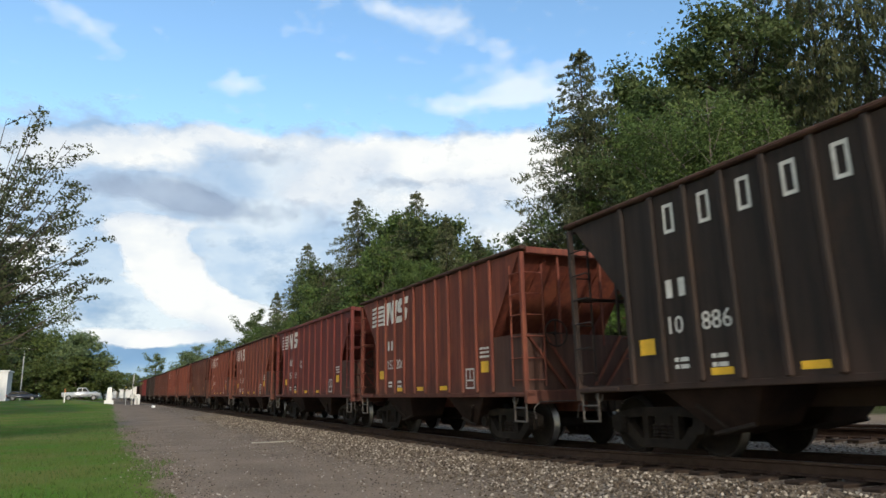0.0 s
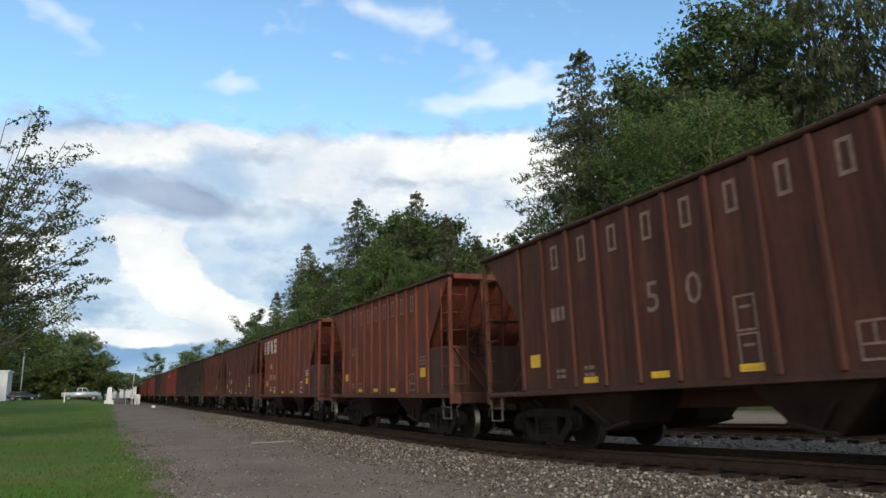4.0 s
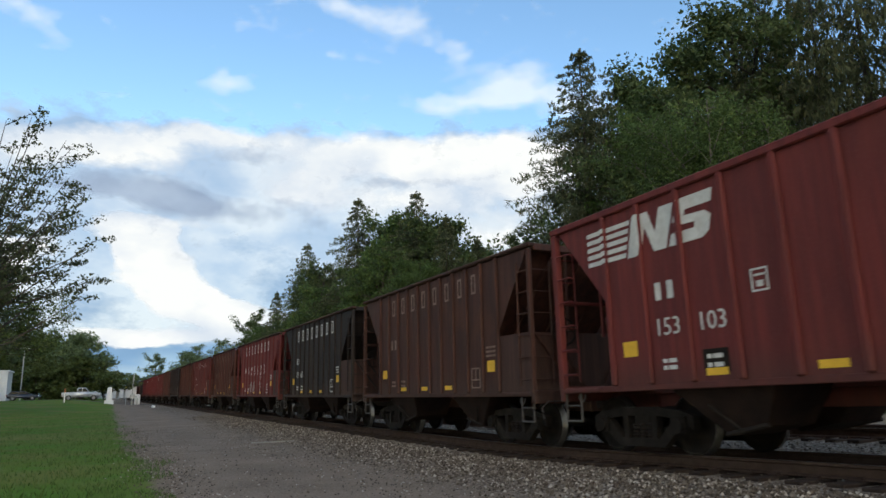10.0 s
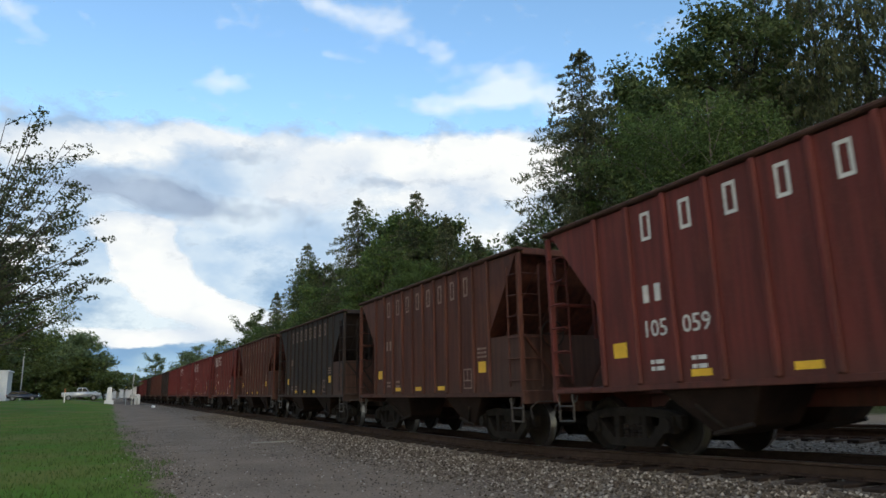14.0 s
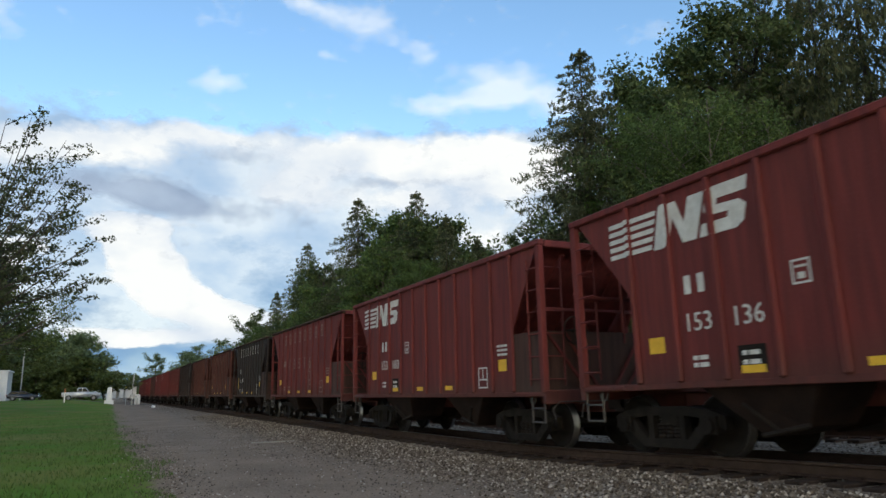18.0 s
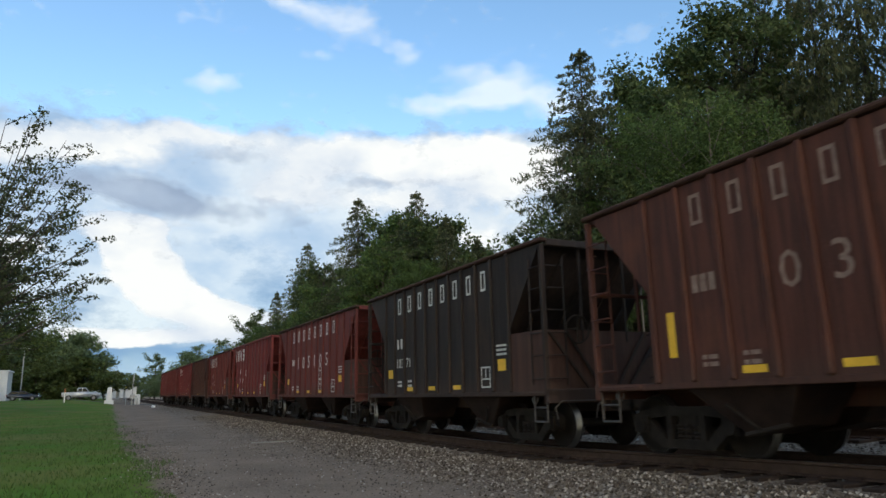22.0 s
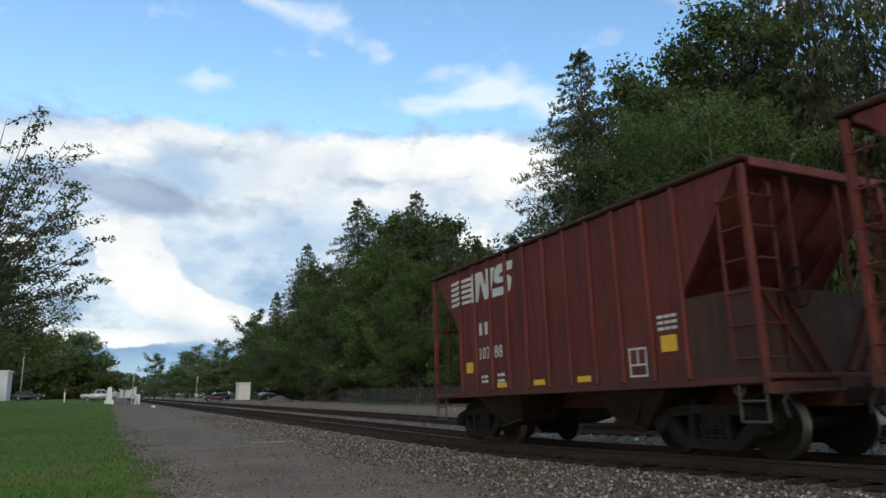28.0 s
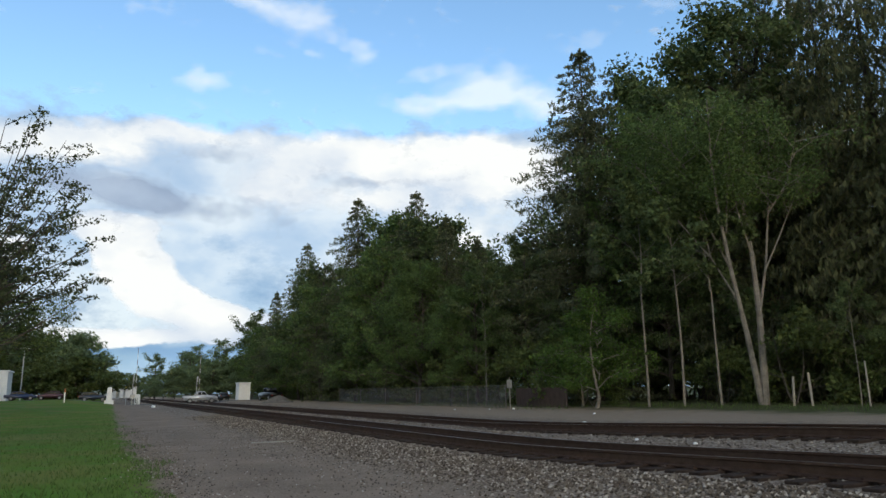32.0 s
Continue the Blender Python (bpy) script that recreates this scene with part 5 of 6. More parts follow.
# last six blobs, mostly out of view, are added to brighten the scene
drift("cloud_deck", 4.0, 4750, [(-8, 13.6, 12, 4.3, 1.0), (8, 16.2, 12, 3.9, 1.0), (24, 15.0, 12, 4.2, 1.0), (38, 14, 10, 5, 1.0), (10, 9.5, 18, 4.2, 0.95), (30, 8, 12, 5, 0.95), (2, 5.5, 14, 2.6, 0.8), (-42, 15, 24, 6, 0.9), (-82, 17, 26, 7, 0.9), (-125, 12, 30, 4, 0.9), (75, 16, 26, 6, 0.9), (115, 17, 26, 7, 0.9), (158, 11, 30, 4, 0.9)], "pale broken cloud deck", PALE, (0.34, 0.66), 3.6, 0.94, 1, 1.3)
drift("cloud_band_grey", 2.0, 4600, [(5, 1.4, 60, 2.2, 1.6), (13.5, 8.6, 3.4, 1.7, 0.7), (-0.8, 6.4, 2.4, 1.5, 0.65), (11, 11.6, 3.4, 1.0, 0.5)], "blue-grey cloud band on the horizon", BLUES, (0.36, 0.85), 1.2, 0.92, 7)
drift("cloud_bank_low", 2.2, 4450, [(0.6, 12.7, 2.2, 0.9, 1.0), (2.4, 11.6, 2.0, 1.4, 1.1), (3.4, 9.6, 2.0, 1.5, 1.1), (5.4, 7.6, 2.3, 1.2, 1.1), (8.6, 6.2, 2.8, 0.9, 1.1), (12.0, 5.6, 2.6, 0.6, 0.8), (2.4, 4.3, 4.4, 0.62, 1.1), (9.6, 4.7, 1.6, 0.9, 0.8), (-6, 9.5, 2.5, 3.0, 0.7)], "low white cloud bank near the horizon", BRIGHT, (0.42, 0.62), 1.8, 1.0, 2)
drift("cloud_bank_main", 3.8, 4300, [(0.5, 18.4, 4.6, 1.3, 1.0), (8, 20.2, 5, 1.0, 0.85), (14.8, 16.4, 3.6, 1.8, 1.0), (20.5, 19.4, 5.6, 1.3, 1.05), (29.5, 18.8, 6.0, 1.7, 1.1), (36, 17.5, 5, 2.2, 1.0), (-6, 17.5, 3, 1.6, 0.8), (24, 15.5, 5, 1.3, 0.75), (31, 12.5, 4, 1.6, 0.8), (3.5, 12.9, 4.5, 0.6, 0.6)], "broad white cumulus bank", BRIGHT, (0.38, 0.80), 2.2, 1.0, 3)
drift("cloud_grey", 3.8, 4100, [(1.6, 15.8, 2.2, 0.9, 0.9), (4.0, 15.1, 2.0, 1.2, 1.2), (6.6, 14.6, 2.2, 1.0, 1.0), (12.6, 14.3, 2.8, 0.9, 0.62), (9.6, 18.7, 2.4, 0.9, 0.5), (-2, 15.6, 2.6, 0.8, 0.6), (16, 17.5, 2.4, 0.8, 0.4), (24, 17.2, 4, 0.5, 0.5)], "grey underside of a cumulus cloud", GREYS, (0.24, 1.35), 3.0, 0.9, 4, 1.9)
drift("cloud_wisps", 12.5, 3800, [(17.2, 30.6, 2.76, 1, 0.55), (21, 30, 2.99, 1, 0.59), (24, 29.2, 2.3, 1.12, 0.55), (26.5, 27.6, 2.3, 0.88, 0.44), (12, 30.8, 2.53, 0.75, 0.37), (-6.7, 27, 3.45, 0.88, 0.52), (34, 26, 2.99, 0.88, 0.44), (49, 28, 2.99, 0.88, 0.52), (54, 29.2, 2.76, 0.75, 0.48)], "thin white wisps of cloud", WHITE, (0.26, 1.15), 4.4, 0.56, 5, 2.0)
drift("cloud_streaks", 2.8, 3500, [(7.8, 24.2, 1.84, 0.69, 0.63), (33.5, 25, 4.14, 1.25, 0.7), (31, 23.6, 4.6, 0.94, 0.67), (27, 23.2, 3.45, 0.5, 0.48), (17.4, 27.3, 1.84, 0.5, 0.44), (38, 23, 4.6, 1.25, 0.59), (6, 22.3, 5.75, 0.62, 0.41), (20, 21.8, 3.45, 0.5, 0.37)], "thin streaks of high cloud", WHITE, (0.26, 1.15), 4.0, 0.60, 8, 2.0)
# out of view: first blob dims the sun, others glow to lift ambient light
drift("cloud_veil", 40.0, 3200, [(-149, 25, 22, 12, 1.5), (-92, 38, 42, 22, 1.3), (110, 45, 36, 18, 1.2)], "thin grey cloud out of view that crosses the sun, with added glowing cloud", VEIL, (0.40, 0.66), 1.2, 0.80, 6)
for ob, turn in DRIFTS:
    MOVERS.append((ob, [(t, pose(*EYE, 0, 0, turn * t / 32.0)) for t in (0, 8, 16, 24, 32)]))


# ---- the level crossing and its surroundings ----
M_SHED = grainy("white_siding", (0.60, 0.60, 0.58), (0.76, 0.76, 0.74), 2.0, 0.7)
M_POST = grainy("white_post", (0.60, 0.60, 0.58), (0.74, 0.73, 0.70), 6.0, 0.6)
M_ORANGE = grainy("orange_band", (0.30, 0.11, 0.04), (0.40, 0.16, 0.06), 6.0, 0.6)
M_GLASS = grainy("dark_glass", (0.010, 0.012, 0.014), (0.024, 0.027, 0.030), 3.0, 0.22, 0, 0, 40.0, 0.3)
M_GALV = grainy("galvanised_steel", (0.30, 0.30, 0.29), (0.46, 0.46, 0.45), 6.0, 0.5, 0.6)
M_TYRE = grainy("tyre", (0.012, 0.012, 0.012), (0.03, 0.03, 0.03), 12.0, 0.85)
M_RIM = grainy("wheel_rim", (0.12, 0.12, 0.12), (0.24, 0.24, 0.24), 9.0, 0.5, 0.3)
M_SIGNYEL = grainy("yellow_panel", (0.58, 0.44, 0.05), (0.72, 0.56, 0.09), 3.0, 0.5)
M_RED = grainy("red_lens", (0.22, 0.012, 0.01), (0.32, 0.02, 0.016), 9.0, 0.25)
M_DARKROOF = grainy("dark_shingle", (0.030, 0.030, 0.034), (0.07, 0.07, 0.075), 2.0, 0.85)
M_PILE = grainy("gravel_heap", (0.07, 0.062, 0.054), (0.16, 0.145, 0.125), 3.0, 0.95, 0, 0.7, 18.0)
M_PLANK = grainy("weathered_plank", (0.20, 0.175, 0.145), (0.33, 0.30, 0.25), 4.0, 0.85)
M_LITTER = grainy("white_litter", (0.62, 0.61, 0.59), (0.80, 0.79, 0.77), 9.0, 0.6)


def auto_paint(name, col):
    n = Net(name)
    f = n.noise(n.coords(), 2.5, 4.0)
    c = n.mix(n.ramp(f, [(0.35, (0, 0, 0)), (0.7, (1, 1, 1))]), col, tuple(min(1.0, k * 1.18 + 0.012) for k in col))
    return n.surface(c, 0.32, 0.25, None, coat=0.6, spec=0.5)


def vehicle(name, x, y, turn, paint, label, kind="hatch"):
    """A car or pickup that heads along +x before it is turned."""
    z = ground_z(x, y)
    car = thing(name, pose(x, y, z, 0, 0, turn), label, "pickup" if kind == "pickup" else "car", "road vehicles at the crossing")
    if kind == "pickup":
        side = [(-2.85, 0.62), (-2.87, 1.30), (-0.72, 1.32), (-0.70, 1.31), (1.15, 1.36), (2.55, 1.26), (2.84, 1.08), (2.88, 0.56), (2.3, 0.50), (-2.4, 0.54)]
        cabin = [(-0.72, 1.30), (-0.64, 1.96), (-0.48, 2.04), (0.60, 2.05), (1.28, 1.34)]
        glass = [[(-0.50, 1.42), (-0.46, 1.90), (0.08, 1.92), (0.08, 1.42)], [(0.16, 1.42), (0.16, 1.92), (0.56, 1.92), (1.02, 1.42)]]
        half, r, axle, length = 0.98, 0.43, (-1.82, 1.86), 2.87
    else:
        k = 1.0 if kind == "sedan" else 0.0
        side = [(-2.15 - 0.15 * k, 0.42), (-2.20 - 0.15 * k, 0.92), (-1.3, 0.98), (1.05, 0.97), (1.95, 0.84), (2.22, 0.62), (2.20, 0.36), (-1.9, 0.34)]
        cabin = [(-2.05 + 0.45 * k, 0.94), (-1.65 + 0.45 * k, 1.46 - 0.03 * k), (0.05, 1.50 - 0.04 * k), (1.12, 0.96)]
        glass = [[(-1.75 + 0.45 * k, 1.02), (-1.52 + 0.45 * k, 1.38 - 0.03 * k), (-0.62, 1.41 - 0.04 * k), (-0.62, 1.02)], [(-0.55, 1.02), (-0.55, 1.41 - 0.04 * k), (0.02, 1.41 - 0.04 * k), (0.86, 1.02)]]
        half, r, axle, length = 0.86, 0.33, (-1.32, 1.36), 2.2
    bm = prism(side, "y", -half, half)
    bmesh.ops.bevel(bm, geom=list(bm.edges), offset=0.05, segments=2, affect="EDGES")
    body = part("body", bm, paint, car, smooth=True)
    bm = prism(cabin, "y", -half + 0.12, half - 0.12)
    bmesh.ops.bevel(bm, geom=list(bm.edges), offset=0.05, segments=2, affect="EDGES")
    part("cabin", bm, paint, car, smooth=True)
    if kind == "pickup":
        part("bed", boxes([(-2.75, -0.78, -0.82, 0.82, 1.29, 1.335)]), M_TYRE, car, "dark open load bed")
    for s in (-1, 1):
        for g in glass:
            part("side_window", prism(g, "y", s * (half - 0.115), s * (half - 0.105)), M_GLASS, car)
        for ax in axle:
            w = part("wheel", lathe([(0.2, -0.10), (r - 0.03, -0.10), (r, -0.06), (r, 0.06), (r - 0.03, 0.10), (0.2, 0.10)], "y", 18), M_TYRE, car, m=pose(ax, s * (half - 0.06), r), smooth=True)
            part("rim", lathe([(0.03, -0.108), (r * 0.62, -0.112), (r * 0.66, -0.09), (r * 0.66, 0.09), (r * 0.62, 0.112), (0.03, 0.108)], "y", 14), M_RIM, w)
        part("headlight", boxes([(length - 0.12, length + 0.015, s * (half - 0.22) - 0.13, s * (half - 0.22) + 0.13, 0.66, 0.80)], 0.02), M_LITTER, car)
        part("tail_light", boxes([(-length - (0.10 if kind != "pickup" else 0.01), -length + 0.08, s * (half - 0.14) - 0.08, s * (half - 0.14) + 0.08, 0.72, 0.94)], 0.02), M_RED, car)
    for ob in [c for c in car.children_recursive if c.type == "MESH"]:
        ob.data.transform(Matrix.Scale(0.87, 4))
        ob.location *= 0.87
    return car


SILVER = auto_paint("silver_paint", (0.42, 0.43, 0.44))
NAVY = auto_paint("navy_paint", (0.018, 0.026, 0.060))
MAROON = auto_paint("maroon_paint", (0.060, 0.018, 0.018))
CHARCOAL = auto_paint("charcoal_paint", (0.030, 0.034, 0.042))
JET = auto_paint("black_car_paint", (0.012, 0.012, 0.014))
NEARLANE, FARLANE = 114.0, 118.2


def drive(ob, lane, turn, rows):
    MOVERS.append((ob, [(t, pose(x, lane, ground_z(x, lane), 0, 0, turn)) for t, x in rows]))


pickup = vehicle("pickup_truck", -2.36, NEARLANE, 0, SILVER, "silver pickup truck waiting at the level crossing", "pickup")
drive(pickup, NEARLANE, 0, [(0, -2.36), (26.4, -2.36), (27.0, -1.85), (27.5, -0.75), (28, 0.05), (28.5, 1.45), (29, 2.8), (29.5, 4.5), (30, 6.3), (30.5, 7.9), (31, 9.7), (31.5, 11.7), (32, 14.0)])
hatch = vehicle("hatchback", -9.59, NEARLANE, 0, CHARCOAL, "charcoal hatchback queued behind the pickup", "hatch")
drive(hatch, NEARLANE, 0, [(0, -9.59), (27, -9.59), (27.5, -9.25), (28, -8.9), (28.5, -8.45), (29, -7.85), (29.5, -6.9), (30, -5.7), (30.5, -4.5), (31, -3.1), (31.5, -1.8), (32, -0.75)])
blue = vehicle("sedan", -15.2, NEARLANE, 0, NAVY, "dark blue sedan last in the queue", "sedan")
drive(blue, NEARLANE, 0, [(0, -15.2), (28.5, -15.2), (29.5, -14.3), (30, -13.4), (30.5, -12.6), (31, -11.8), (31.5, -10.9), (32, -9.8)])
maroon = vehicle("sedan", 21.4, FARLANE, 180, MAROON, "dark maroon sedan driving over the crossing", "sedan")
drive(maroon, FARLANE, 180, [(0, 21.6), (26.3, 21.6), (27, 20.4), (27.5, 18.9), (28, 17.0), (28.5, 14.6), (29, 12.5), (29.5, 9.9), (30, 7.0), (30.5, 3.9), (31, 0.2), (31.5, -3.4), (32, -6.4)])
black = vehicle("sedan", 27.5, FARLANE, 180, JET, "black sedan following over the crossing", "sedan")
drive(black, FARLANE, 180, [(0, 28.0), (28.8, 28.0), (29.5, 26.6), (30, 24.9), (30.5, 22.7), (31, 20.2), (31.5, 18.0), (32, 16.0)])
vehicle("hatchback", 19.0, 124.5, 90, JET, "black hatchback parked by the white shed", "hatch")
vehicle("pickup_truck", 21.9, 101.0, 100, JET, "black pickup parked beside the trees", "pickup")


def white_building():
    b = thing("white_building", pose(-16.2, 120.5, 1.05), "small white clapboard building by the road", "building")
    w = part("wall", boxes([(-4.2, 4.2, -3, 3, -0.2, 4.0)], 0.02), M_SHED, b)
    for k in range(15):
        part("board", boxes([(-4.22, 4.22, -3.03, -3.0, 0.05 + k * 0.26, 0.29 + k * 0.26)]), M_SHED, w)
    part("parapet", boxes([(-4.4, 4.4, -3.2, 3.2, 4.0, 4.22)], 0.03), M_SHED, b)
    d = part("door", boxes([(2.2, 3.2, -3.06, -3.02, 0.0, 2.05)], 0.01), M_GLASS, b, "dark glazed door")
    part("door_frame", boxes([(2.08, 2.2, -3.09, -3.02, 0, 2.17), (3.2, 3.32, -3.09, -3.02, 0, 2.17), (2.2, 3.2, -3.09, -3.02, 2.05, 2.17)]), M_SHED, d)
    part("window", boxes([(2.2, 3.2, -3.06, -3.02, 2.35, 2.75)], 0.01), M_GLASS, b, "narrow dark window over the door")
    for x in (-3.0, -1.0, 0.8):
        part("window", boxes([(x - 0.5, x + 0.5, -3.06, -3.02, 1.0, 2.2)], 0.01), M_GLASS, b)


def white_shed():
    s = thing("equipment_shed", pose(20.15, 112.5, ground_z(20, 112)), "white steel equipment shed beside the crossing", "shed")
    part("body", boxes([(-0.88, 0.88, -1.3, 1.3, 0.0, 2.62)], 0.03), M_SHED, s)
    part("roof", boxes([(-0.98, 0.98, -1.4, 1.4, 2.62, 2.74)], 0.03), M_SHED, s)
    part("plinth", boxes([(-0.95, 0.95, -1.35, 1.35, -0.15, 0.06)]), M_PILE, s)
    part("door", boxes([(-0.45, 0.45, -1.33, -1.302, 0.12, 2.1)], 0.005), M_POST, s)


def crossing_signal(x, y, side, label):
    s = thing("crossing_signal", pose(x, y, ground_z(x, y), 0, 0, 90), label, "crossing signal", "crossing signals")
    part("mast", tubes([((0, 0, 0), (0, 0, 4.1), 0.07), ((0, 0, 0), (0, 0, 0.5), 0.16)], 10), M_GALV, s)
    for t in (-45, 45):
        part("crossbuck", boxes([(-0.62, 0.62, -0.012, 0.012, -0.11, 0.11)]), M_POST, s, "white crossbuck board", pose(0, -0.1, 3.75, 0, t, 0))
    part("light_bar", tubes([((-0.55, 0, 2.75), (0.55, 0, 2.75), 0.035)]), M_GALV, s)
    for d in (-0.5, 0.5):
        hood = part("lamp", lathe([(0.05, 0.10), (0.14, 0.06), (0.15, -0.05), (0.24, -0.07), (0.24, -0.09)], "y", 16), M_TYRE, s, "round black flashing lamp", pose(d, -0.05, 2.75))
        part("lens", lathe([(0.02, -0.075), (0.13, -0.07), (0.135, -0.055)], "y", 14), M_RED, hood)
    part("mechanism", boxes([(-0.28, 0.28, -0.3, 0.3, 0.85, 1.45)], 0.04), M_GALV, s)
    bm = bmesh.new()
    for k in range(8):
        box(bm, 0.3 + 0.82 * k, 0.3 + 0.82 * k + 0.82, -0.03, 0.03, -0.055 + 0.003 * k, 0.055 - 0.003 * k)
    arm = part("gate_arm", bm, [M_POST, M_FADED], s, "faded striped gate arm")
    for i, f in enumerate(arm.data.polygons):
        f.material_index = 1 if (i // 6) % 2 else 0
    base = pose(0, -0.38, 1.15, 0, 0, 0 if side > 0 else 180)
    rows = [(0, 0), (28.6, 0), (29.0, -14), (29.4, -42), (29.8, -66), (30.3, -78), (31.0, -83), (32.0, -87)]
    MOVERS.append((arm, [(t, base @ pose(0, 0, 0, 0, a, 0)) for t, a in rows]))
    part("counterweight", boxes([(-0.9, -0.2, -0.10, -0.04, -0.10, 0.10)], 0.02), M_IRON, arm)


def gate_pier():
    s = thing("stone_pier", pose(1.15, 100, ground_z(1.15, 100)), "white tapered pier at the edge of the lawn", "pier")
    part("base", boxes([(-0.55, 0.55, -0.45, 0.45, -0.1, 0.45)], 0.03), M_POST, s)
    bm = bmesh.new()
    ring = [[bm.verts.new((x * k, y * k, z)) for x, y in ((-0.36, -0.32), (0.36, -0.32), (0.36, 0.32), (-0.36, 0.32))] for k, z in ((1.0, 0.45), (0.72, 1.95), (0.45, 2.1))]
    for a, b in zip(ring, ring[1:]):
        for k in range(4):
            bm.faces.new((a[k], a[(k + 1) % 4], b[(k + 1) % 4], b[k]))
    bm.faces.new(ring[-1]), bm.faces.new(ring[0][::-1])
    part("shaft", bm, M_POST, s)


def marker_post():
    s = thing("marker_post", pose(-3.6, 92, ground_z(-3.6, 92) - 0.05), "white marker post with an orange top", "post")
    part("post", lathe([(0.075, 0), (0.075, 1.25), (0.07, 1.26)], "z", 12), M_POST, s)
    part("band", lathe([(0.08, 1.2), (0.08, 1.58), (0.03, 1.64)], "z", 12), M_ORANGE, s, "orange cap")


def petrol_canopy():
    s = thing("petrol_canopy", pose(2.4, 142, 0.85), "white filling-station canopy beyond the crossing", "canopy")
    part("roof", boxes([(-2.2, 2.2, -3, 3, 1.75, 2.3)], 0.03), M_POST, s)
    part("fascia", boxes([(0.4, 2.22, -3.02, -3.0, 1.8, 2.22)]), M_SIGNYEL, s, "yellow fascia panel")
    for x in (-1.7, 1.7):
        part("column", boxes([(x - 0.15, x + 0.15, -1.15, -0.85, 0, 1.76)], 0.02), M_POST, s)
    for x in (-0.6, 0.6):
        part("pump", boxes([(x - 0.25, x + 0.25, -1.2, -0.8, 0, 1.25)], 0.04), M_SHED, s)
    h = thing("low_house", pose(3.0, 165, 0.9), "low building with a dark shingle roof", "building")
    part("wall", boxes([(-4, 4, -3, 3, 0, 2.4)], 0.02), M_SHED, h)
    part("roof", prism([(-3.4, 2.35), (3.4, 2.35), (0, 3.6)], "x", -4.4, 4.4), M_DARKROOF, h)
    c = thing("relay_cabinet", pose(4.9, 110, ground_z(4.9, 110)), "white steel relay cabinet by the track", "cabinet")
    part("body", boxes([(-0.38, 0.38, -0.3, 0.3, 0.1, 1.5)], 0.03), M_SHED, c)
    part("leg", boxes([(-0.3, -0.2, -0.2, 0.2, 0, 0.1), (0.2, 0.3, -0.2, 0.2, 0, 0.1)]), M_GALV, c)
    for x, y2 in ((4.0, 104), (4.7, 105), (3.3, 106)):
        b = thing("bollard", pose(x, y2, ground_z(x, y2)), "short grey steel bollard near the crossing", "bollard", "bollards")
        part("post", lathe([(0.07, 0), (0.07, 0.95), (0.05, 1.02)], "z", 10), M_GALV, b)


def utility_pole(x, y, h):
    s = thing("utility_pole", pose(x, y, ground_z(x, y)), "slim pale utility pole behind the parked cars", "pole")
    part("pole", tubes([((0, 0, 0), (0, 0, h), 0.10, 0.07)], 10), M_GALV, s)
    part("crossarm", boxes([(-0.6, 0.6, -0.04, 0.04, h - 0.6, h - 0.5)]), M_GALV, s)


def gravel_heap():
    bm = bmesh.new()
    n, rings = 22, 7
    rows = []
    for j in range(rings + 1):
        f = j / rings
        rows.append([bm.verts.new((math.cos(k * math.tau / n) * 1.9 * f * (1 + 0.12 * math.sin(3 * k)), math.sin(k * math.tau / n) * 1.7 * f, 0.95 * (1 - f ** 1.3) + 0.05 * noise.noise((k, j, 2)))) for k in range(n)])
    for a, b in zip(rows, rows[1:]):
        for k in range(n):
            bm.faces.new((a[k], a[(k + 1) % n], b[(k + 1) % n], b[k]))
    ob = new("gravel_heap", mesh("gravel_heap", bm, M_PILE))
    ob.location = (19.4, 84.5, ground_z(19.4, 84.5) - 0.08)
    tagged(ob, "heap of dark gravel beside the second track", "gravel heap")


white_building()
white_shed()
crossing_signal(4.2, 109, 1, "crossing signal with gate arm on the near side of the road")
crossing_signal(14.4, 122.5, -1, "crossing signal with gate arm beyond the tracks")
gate_pier()
marker_post()
petrol_canopy()
utility_pole(-10.6, 121.5, 8.2)
gravel_heap()


# ---- fence at the foot of the wood ----
def wire_material():
    n = Net("chain_link")
    b = n.add("ShaderNodeBsdfPrincipled", Base_Color=(0.16, 0.15, 0.14, 1), Roughness=0.6, Metallic=0.4)
    t = n.add("ShaderNodeBsdfTransparent")
    m = n.add("ShaderNodeMixShader", Fac=0.16, i1=t.outputs[0], i2=b.outputs[0])
    n.t.links.new(m.outputs[0], n.out.inputs[0])
    return n.mat


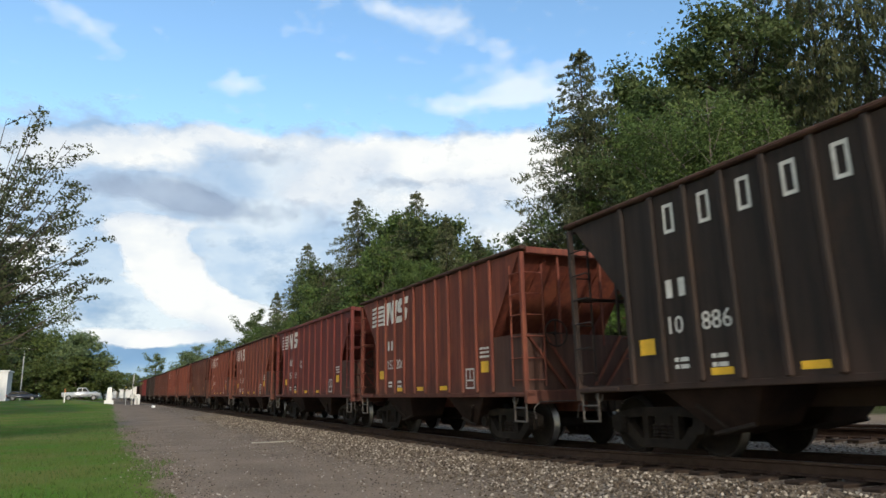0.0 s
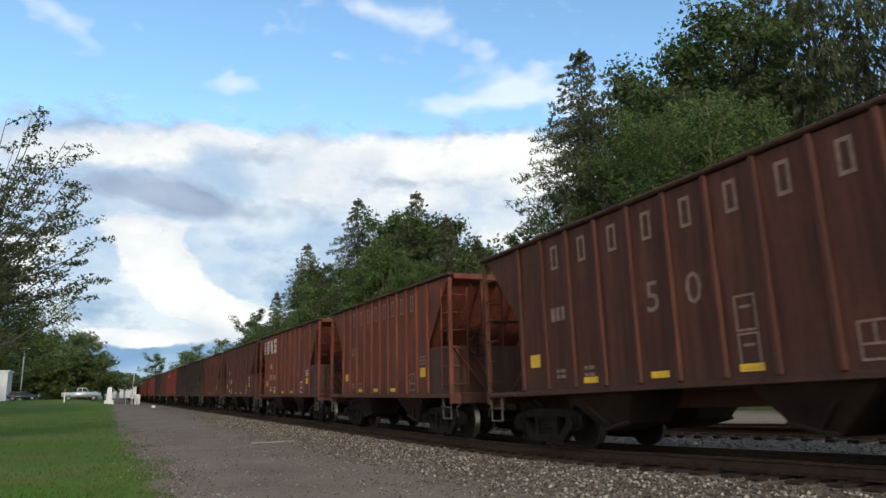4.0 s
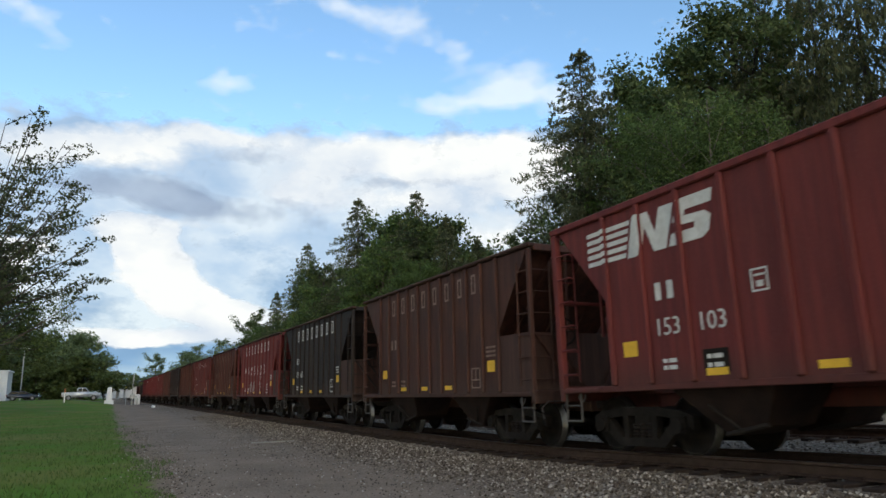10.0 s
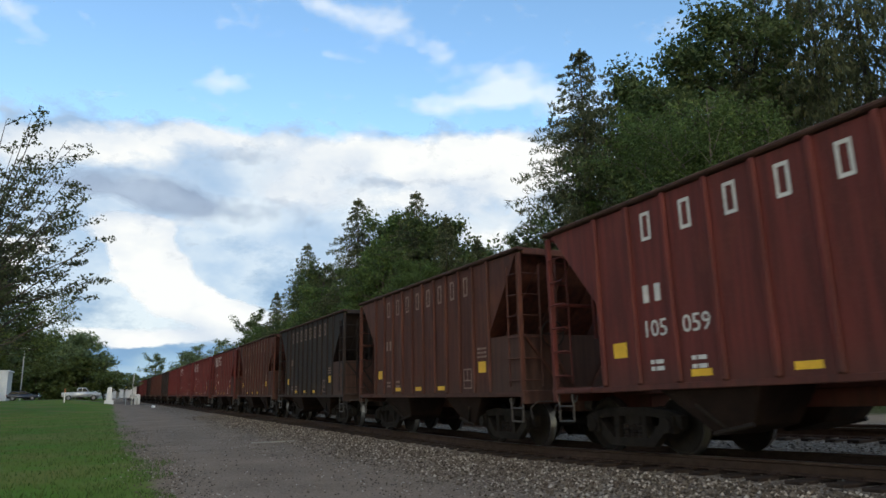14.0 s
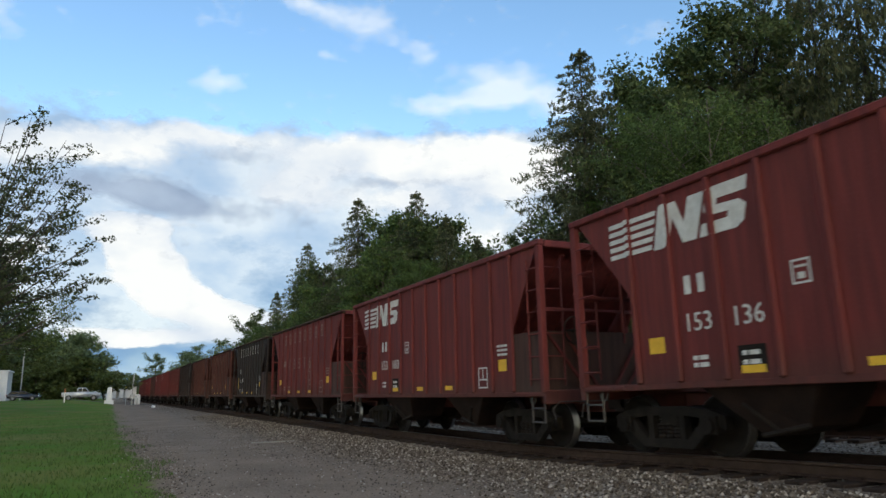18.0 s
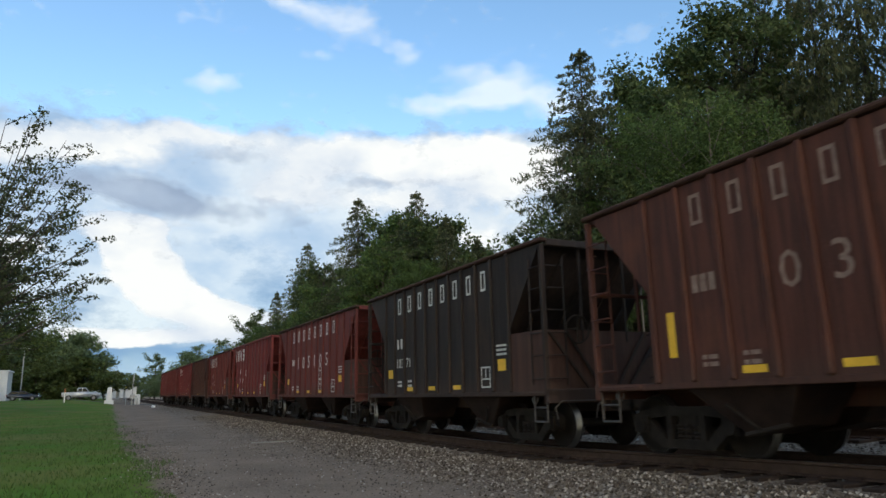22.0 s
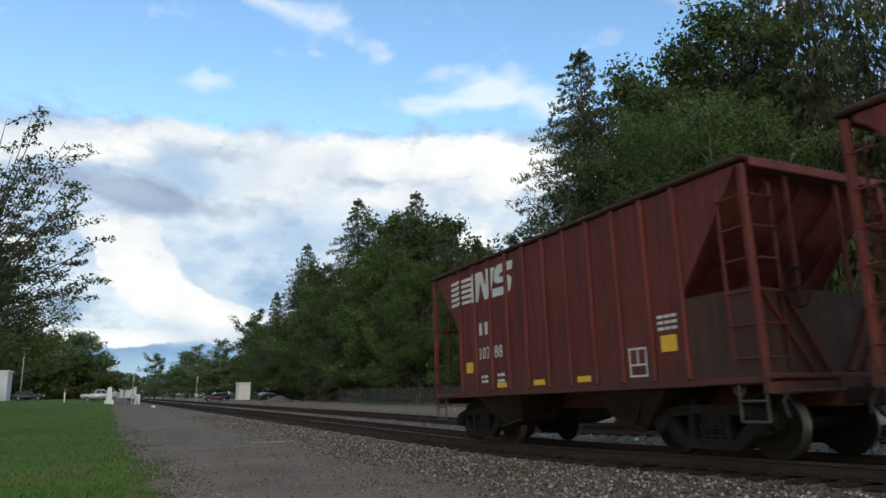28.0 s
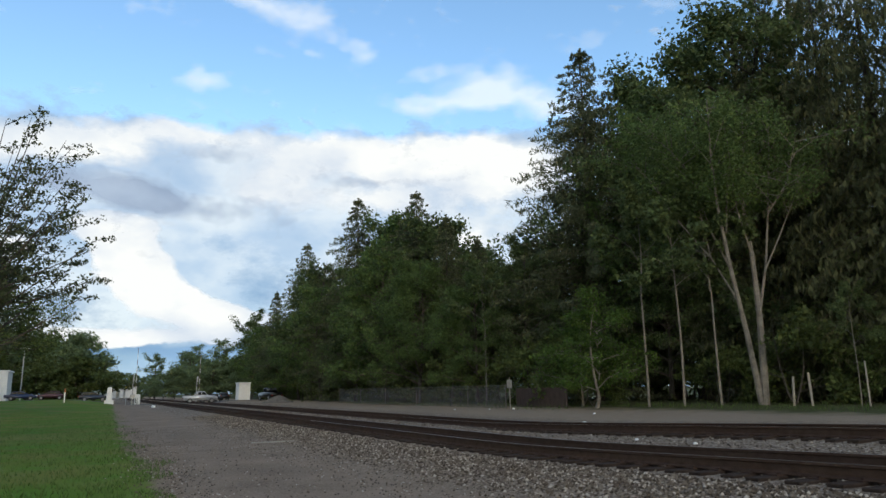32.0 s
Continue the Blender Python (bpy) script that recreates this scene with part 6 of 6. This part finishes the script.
def fence():
    M_WIRE = wire_material()
    f = thing("chain_link_fence", pose(22.5, 0, 0), "rusty chain-link fence with leaning posts", "fence")
    ys = [(64.0, 0, 0), (57.5, 1, 0), (50.8, 0, 0), (44.8, 8, 4), (42.2, 14, -6), (37.2, 0, 0), (70.5, 0, 0)]
    for y, lean, side in ys:
        z = ground_z(22.5, y)
        part("post", tubes([((0, 0, -0.1), (0, 0, 1.5), 0.03)], 8), M_RUSTWIRE, f, m=pose(0, y, z, lean, side, 0))
    runs = sorted(y for y, _, _ in ys)
    for a, b in zip(runs, runs[1:]):
        za, zb = ground_z(22.5, a), ground_z(22.5, b)
        bm = bmesh.new()
        n = 8
        for side in (0.0, 0.006):
            pts = [(side + 0.06 * math.sin(k * 1.7 + a), a + (b - a) * k / n, za + (zb - za) * k / n) for k in range(n + 1)]
            for p, q in zip(pts, pts[1:]):
                bm.faces.new([bm.verts.new(v) for v in ((p[0], p[1], p[2] + 0.04), (q[0], q[1], q[2] + 0.04), (q[0], q[1], q[2] + 1.38), (p[0], p[1], p[2] + 1.38))])
        part("wire_panel", bm, M_WIRE, f)
        part("top_rail", tubes([((0, a, za + 1.42), (0, b, zb + 1.42), 0.012)], 6), M_RUSTWIRE, f)
    wall = thing("board_fence", pose(24.2, 0, 0), "low dark brown board fence under the trees", "fence")
    for k in range(22):
        y = 33.2 + 0.25 * k
        part("board", boxes([(-0.015, 0.015, y, y + 0.23, ground_z(24.2, y) - 0.05, ground_z(24.2, y) + 1.15 + 0.03 * math.sin(k * 2.1))]), M_FENCEWOOD, wall)
    for x, y, h, lean, nm in ((29.0, 22.2, 1.35, 4, "broken_post"), (29.2, 21.4, 1.5, -2, "broken_post"), (29.3, 18.8, 1.9, 0, "thin_pole"), (22.8, 37.2, 1.9, 0, "sign_post")):
        s = thing(nm, pose(x, y, ground_z(x, y), lean, 0, 0), "pale weathered post at the edge of the wood", "post")
        part("post", tubes([((0, 0, -0.1), (0, 0, h), 0.055 if nm == "broken_post" else 0.035)], 8), M_PLANK, s)
        if nm == "sign_post":
            part("panel", boxes([(-0.02, 0.0, -0.28, 0.28, 1.25, 1.75)]), M_PLANK, s)


M_RUSTWIRE = grainy("rusty_fence_steel", (0.060, 0.050, 0.043), (0.15, 0.135, 0.12), 7.0, 0.7, 0.3)
M_FENCEWOOD = grainy("dark_fence_boards", (0.035, 0.022, 0.018), (0.075, 0.048, 0.038), 3.0, 0.9)
fence()


# ---- small things on the ground ----
plank = new("plank", mesh("plank", boxes([(-0.62, 0.62, -0.06, 0.06, 0.0, 0.035)], 0.006), M_PLANK))
plank.matrix_basis = pose(4.75, 21.3, ground_z(4.75, 21.3) + 0.005, 0, 0, -4)
tagged(plank, "weathered wooden plank lying on the gravel", "plank")
for x, y, s in ((22.4, 36.2, 0.11), (21.9, 38.2, 0.06), (21.2, 27.0, 0.08), (16.4, 21.5, 0.07), (15.8, 20.6, 0.05), (5.5, 85, 0.32), (16.0, 16.5, 0.05), (11.4, 13.0, 0.05), (11.1, 10.9, 0.05), (20.4, 40, 0.06)):
    ob = new("white_stone", shared("white_stone", lambda: mesh("white_stone", lathe([(0.2, -0.55), (0.8, -0.4), (1.0, 0.0), (0.7, 0.4), (0.2, 0.55)], "x", 7), M_LITTER)))
    ob.matrix_basis = pose(x, y, ground_z(x, y) + s * 0.4, 0, 0, 37 * x) @ Matrix.Diagonal((s, s, s * 0.55, 1))
    tagged(ob, "pale stone lying by the tracks", "stone", "pale stones")


def grass_tufts():
    """Blades of the lawn and of the verge, as one mesh."""
    rs = np.random.RandomState(8)
    n = 26000
    y = 7 + 60 * rs.rand(n) ** 1.9
    edge = 0.55 + 0.012 * y + 0.04 * np.clip(26 - y, 0, 8.5) + 0.35 * np.sin(y * 0.9) + 0.25 * np.sin(y * 2.3 + 1)
    x = edge - rs.rand(n) ** 1.4 * (2.5 + y * 0.42)
    h = 0.035 + 0.06 * rs.rand(n)
    m = 3000
    y[:m] = 12 + 60 * rs.rand(m)
    x[:m] = 22.5 + 3.0 * rs.rand(m) + (y[:m] < 32) * 3
    h[:m] = 0.08 + 0.22 * rs.rand(m)
    a = rs.rand(n) * math.tau
    z = np.array([ground_z(p, q) for p, q in zip(x, y)])
    w = 0.007 + 0.007 * rs.rand(n)
    lean = (rs.rand(n, 2) - 0.5) * h[:, None] * 1.1
    v = np.stack([np.stack([x - np.cos(a) * w, y - np.sin(a) * w, z], 1), np.stack([x + np.cos(a) * w, y + np.sin(a) * w, z], 1), np.stack([x + lean[:, 0], y + lean[:, 1], z + h], 1)], 1).reshape(-1, 3)
    me = bpy.data.meshes.new("grass")
    me.vertices.add(n * 3), me.loops.add(n * 3), me.polygons.add(n)
    me.vertices.foreach_set("co", v.ravel())
    me.loops.foreach_set("vertex_index", np.arange(n * 3, dtype=np.int32))
    me.polygons.foreach_set("loop_start", np.arange(n, dtype=np.int32) * 3)
    me.update()
    me.materials.append(foliage("grass_blades", (0.056, 0.088, 0.017), (0.076, 0.124, 0.024), (0.112, 0.150, 0.042), 0.3))
    tagged(new("grass", me), "short green lawn grass with ragged edge", "grass", kind="stuff")


grass_tufts()

motions()
